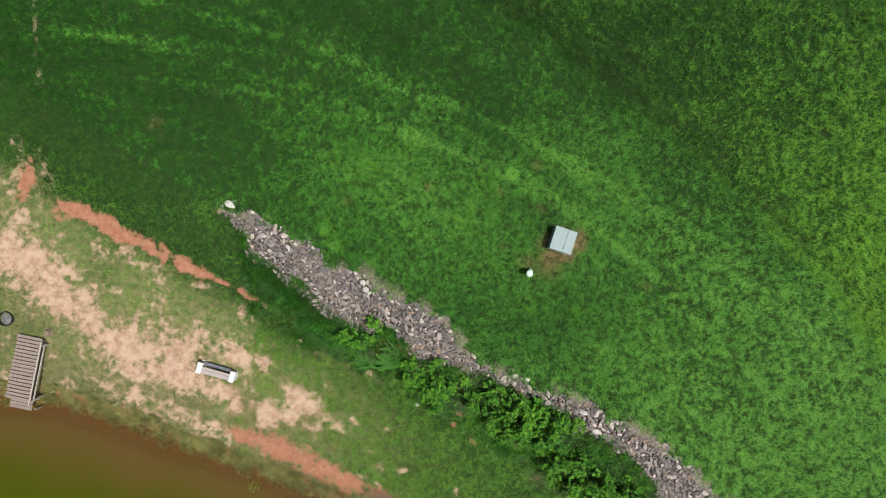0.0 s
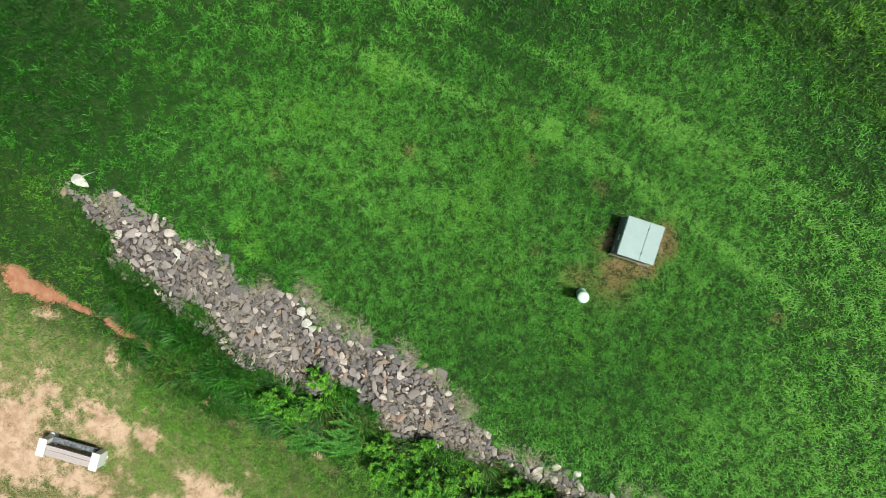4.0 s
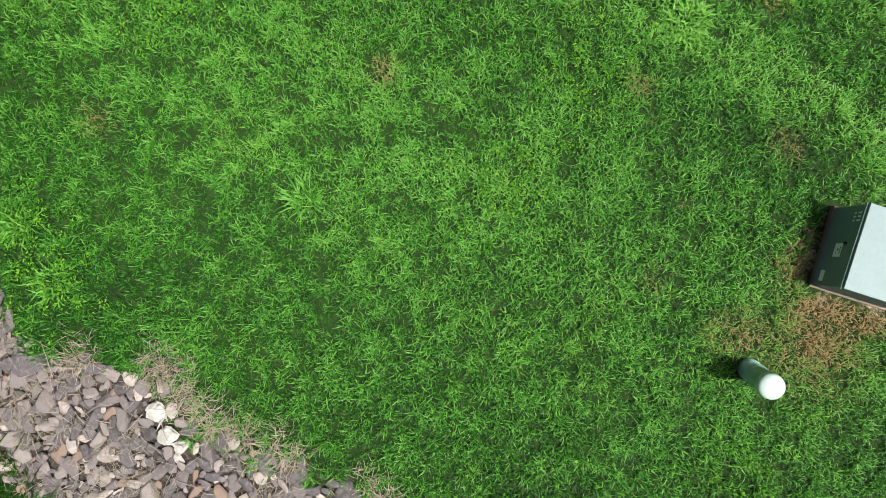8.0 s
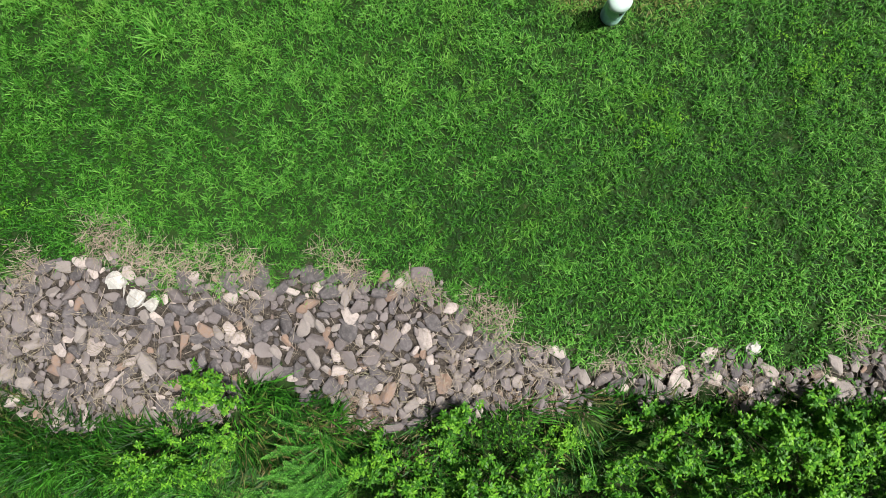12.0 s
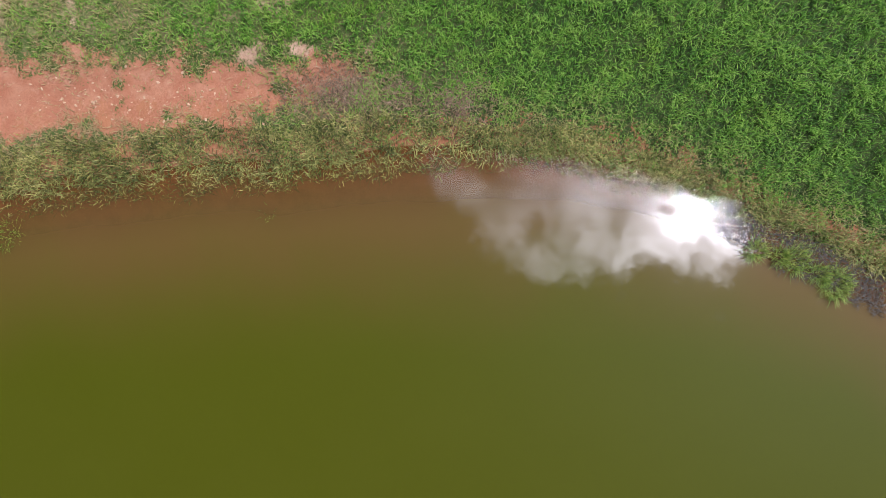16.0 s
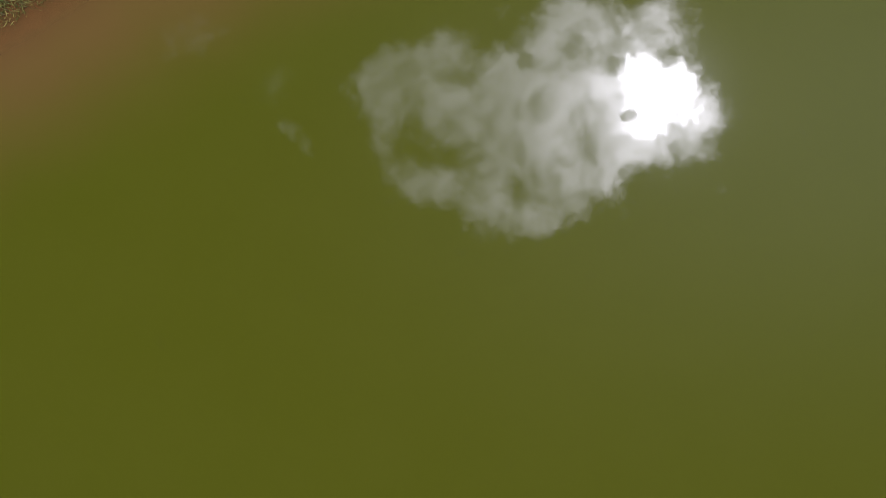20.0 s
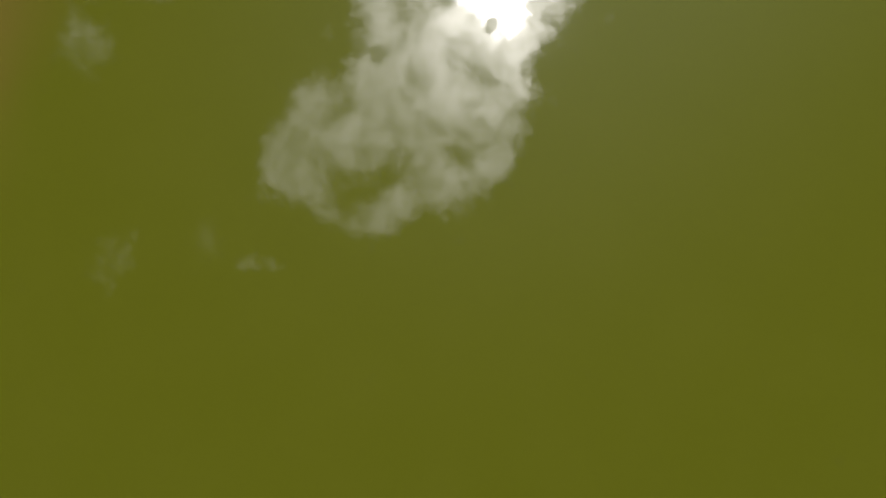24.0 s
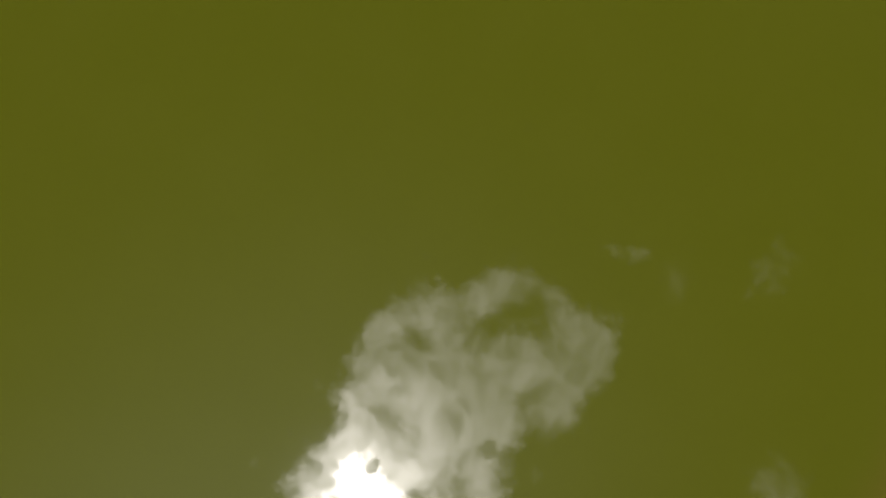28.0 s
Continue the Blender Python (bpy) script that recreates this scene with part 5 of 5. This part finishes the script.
def scatter_stones():
    top = thing("riprap", (0, 0, 0), 0, "bank of loose grey and tan broken stones", "riprap")
    kinds = stone_meshes(24, MAT_STONE)
    r = random.Random(23)
    spots = []
    cells = {}

    def free(x, y, d):
        i, j = int(x // 0.5), int(y // 0.5)
        for a in (-1, 0, 1):
            for b in (-1, 0, 1):
                for px, py, pd in cells.get((i + a, j + b), ()):
                    if math.hypot(px - x, py - y) < 0.27 * (pd + d):
                        return False
        return True

    for bx, by, bd in ((-3.6, -1.36, 0.5), (-3.47, -1.64, 0.5), (-3.32, -1.80, 0.35), (-9.30, 2.0, 0.7), (-6.81, 0.17, 0.45)):
        cells.setdefault((int(bx // 0.5), int(by // 0.5)), []).append((bx, by, bd))
    tries = []
    for count, lo, hi in ((400, 0.27, 0.38), (8000, 0.16, 0.27), (18000, 0.07, 0.16)):
        for _ in range(count):
            tries.append((r.uniform(-9.3, 17.2), r.uniform(2.3, 5.4), r.uniform(lo, hi)))
    us = np.array([t[0] for t in tries])
    vs = np.array([t[1] for t in tries])
    xs, ys = xy_of(us, vs)
    ok = stony_of(xs, ys) > 0.42
    zs = height(xs, ys)
    for i, (u, v, d) in enumerate(tries):
        x, y = float(xs[i]), float(ys[i])
        if ok[i] and free(x, y, d):
            cells.setdefault((int(x // 0.5), int(y // 0.5)), []).append((x, y, d))
            spots.append((x, y, float(zs[i]), d, u))
    spots.sort(key=lambda s: (not (-5.2 < s[4] < 2.2), -s[3]))
    rest_v, rest_f, start = [], [], 0
    for n, (x, y, z, d, u) in enumerate(spots):
        m = pose(x, y, z + d * 0.10 + r.uniform(0, 0.05), r.gauss(0, 17), r.gauss(0, 17), r.uniform(0, 360)) @ Matrix.Diagonal((d, d, d * r.uniform(0.75, 1.2), 1))
        me = kinds[r.randrange(len(kinds))]
        if n < 300:
            ob = new("stone", me)
            ob.parent = top
            ob.matrix_basis = m
        else:
            for w in me.vertices:
                rest_v.append(m @ w.co)
            for f in me.polygons:
                rest_f.append([start + k for k in f.vertices])
            start += len(me.vertices)
    me = bpy.data.meshes.new("rubble")
    me.from_pydata(rest_v, [], rest_f)
    me.materials.append(MAT_STONES)
    ob = tagged(new("rubble", me), "smaller loose grey and tan stones", kind="stuff")
    ob.parent = top
    return top


def pale_boulder(x, y, size, turn, seed, label):
    r = random.Random(seed)
    bm = bmesh.new()
    for j in range(14):
        p = Vector((r.gauss(0, 1), r.gauss(0, 1), r.gauss(0, 1))).normalized() * r.uniform(0.86, 1.06)
        bm.verts.new((size[0] / 2 * p.x, size[1] / 2 * p.y, size[2] / 2 * max(-0.7, min(0.75, p.z))))
    bmesh.ops.convex_hull(bm, input=bm.verts[:])
    for v in [v for v in bm.verts if not v.link_faces]:
        bm.verts.remove(v)
    bmesh.ops.bevel(bm, geom=bm.edges[:], offset=0.022, segments=3, affect="EDGES")
    ob = part("boulder", bm, MAT_WHITE_STONE, None)
    ob.matrix_world = pose(x, y, ground_z(x, y) + size[2] * 0.32, 0, 0, turn)
    return tagged(ob, label, "boulder", "pale boulders on the bank")


def pebbles():
    """Small stones washed out of the clay by the pond."""
    r = random.Random(41)
    kinds = stone_meshes(5, MAT_WHITE_STONE)
    verts, faces, start = [], [], 0
    for _ in range(170):
        a, b = r.gauss(0, 1.2), r.gauss(0, 0.3)
        x, y = -5.9 + a * 0.87 + b * 0.48, -10.15 - a * 0.48 + b * 0.87
        d = r.choice((0.015, 0.02, 0.03, 0.03, 0.045, 0.06))
        m = pose(x, y, ground_z(x, y) + d * 0.15, r.uniform(-20, 20), r.uniform(-20, 20), r.uniform(0, 360)) @ Matrix.Diagonal((d, d, d, 1))
        me = kinds[r.randrange(5)]
        verts += [m @ w.co for w in me.vertices]
        faces += [[start + k for k in f.vertices] for f in me.polygons]
        start += len(me.vertices)
    me = bpy.data.meshes.new("pebbles")
    me.from_pydata(verts, [], faces)
    me.materials.append(MAT_PEBBLE)
    return tagged(new("pebbles", me), "small tan pebbles strewn over the red clay", "pebbles", kind="stuff")


pebbles()


def clover():
    """Broad-leaved weeds and tiny white flower heads in the lawn."""
    r = np.random.default_rng(91)
    spots = np.array([(0.7, 1.4), (-1.5, 4.7), (-5.1, 0.9), (-4.7, 0.2), (3.4, -2.2), (1.6, 2.6), (-3.4, 3.6), (5.6, -2.6), (-10.4, 1.8)])
    k = r.integers(0, len(spots), 420)
    at = spots[k] + r.normal(0, 0.32, (420, 2))
    centres = np.stack([at[:, 0], at[:, 1], height(at[:, 0], at[:, 1]) + 0.08], 1)
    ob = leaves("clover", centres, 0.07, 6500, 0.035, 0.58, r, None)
    return tagged(ob, "yellow-green clover patches in the lawn", "clover", kind="stuff")


clover()
for i, (x, y) in enumerate(((2.82, 3.29), (-1.78, 1.21), (-5.18, 0.9), (-4.77, 0.22), (3.1, -8.55))):
    grass_clump("grass_tuft", x, y, ground_z(x, y), 0.16 if i else 0.22, 0.30 if i else 0.24, 0.75 if i else 1.05, 130 if i else 420, 340 + i, "pale long-bladed grass tuft standing in the lawn", "grass tuft", MAT_SEDGE if i == 4 else MAT_LAWN)


def yellow_ball():
    x, y = -0.74, -5.35
    bm = bmesh.new()
    bmesh.ops.create_uvsphere(bm, u_segments=20, v_segments=12, radius=0.05)
    for f in bm.faces:
        f.smooth = True
    ob = part("yellow_ball", bm, plain("faded_yellow_felt", (0.45, 0.42, 0.03), (0.55, 0.52, 0.05), 30.0, 0.9), None)
    ob.location = (x, y, ground_z(x, y) + 0.045)
    return tagged(ob, "small faded yellow ball caught in the weeds", "ball")


yellow_ball()
scatter_stones()
pale_boulder(-3.32, -1.80, (0.26, 0.2, 0.18), 30, 12, "small bleached boulder at the lawn's edge")
pale_boulder(-3.60, -1.36, (0.36, 0.27, 0.24), 60, 1, "bleached white boulder at the lawn's edge")
pale_boulder(-3.47, -1.64, (0.35, 0.29, 0.24), 10, 2, "bleached white boulder at the lawn's edge")
pale_boulder(-9.30, 2.00, (0.62, 0.36, 0.26), -35, 3, "long bleached white boulder at the head of the stones")
pale_boulder(3.42, -5.49, (0.34, 0.24, 0.2), 20, 4, "pale boulder half sunk in grass")
pale_boulder(5.82, -6.91, (0.50, 0.24, 0.2), -15, 5, "pale flat boulder beside the shrubs")
pale_boulder(5.45, -7.80, (0.30, 0.22, 0.18), 70, 8, "pale boulder beside the shrubs")
pale_boulder(6.36, -7.75, (0.44, 0.28, 0.2), -20, 9, "grey-white boulder beside the shrubs")
pale_boulder(-1.36, -6.94, (0.28, 0.17, 0.09), -20, 14, "small flat blue-grey stone beside the ditch")
pale_boulder(-6.81, 0.17, (0.34, 0.22, 0.18), -50, 6, "pale boulder among the stones")


def dead_stalks():
    """Dry reeds and twigs washed in among the stones."""
    r = random.Random(31)
    bm = bmesh.new()
    n = 0
    while n < 420:
        u, v = r.uniform(-8, 15), r.uniform(2.8, 5.0)
        x, y = xy_of(u, v)
        if float(stony_of(np.array([x]), np.array([y]))[0]) < 0.45:
            continue
        z = ground_z(x, y) + 0.10
        a, l = r.uniform(0, 2 * math.pi), r.uniform(0.12, 0.5)
        end = (x + l * math.cos(a), y + l * math.sin(a), z + r.uniform(-0.03, 0.08))
        mid = (x + l * 0.5 * math.cos(a) + r.uniform(-0.04, 0.04), y + l * 0.5 * math.sin(a) + r.uniform(-0.04, 0.04), z + r.uniform(0, 0.06))
        thick = r.choice((0.002, 0.0025, 0.003, 0.003, 0.005))
        tube(bm, (x, y, z), mid, thick, thick * 0.8, 4)
        tube(bm, mid, end, thick * 0.8, thick * 0.4, 4)
        n += 1
    ob = part("dead_stalks", bm, MAT_STRAW, None)
    return tagged(ob, "dry pale reed stalks scattered over the stones", "stalks", kind="stuff")


dead_stalks()
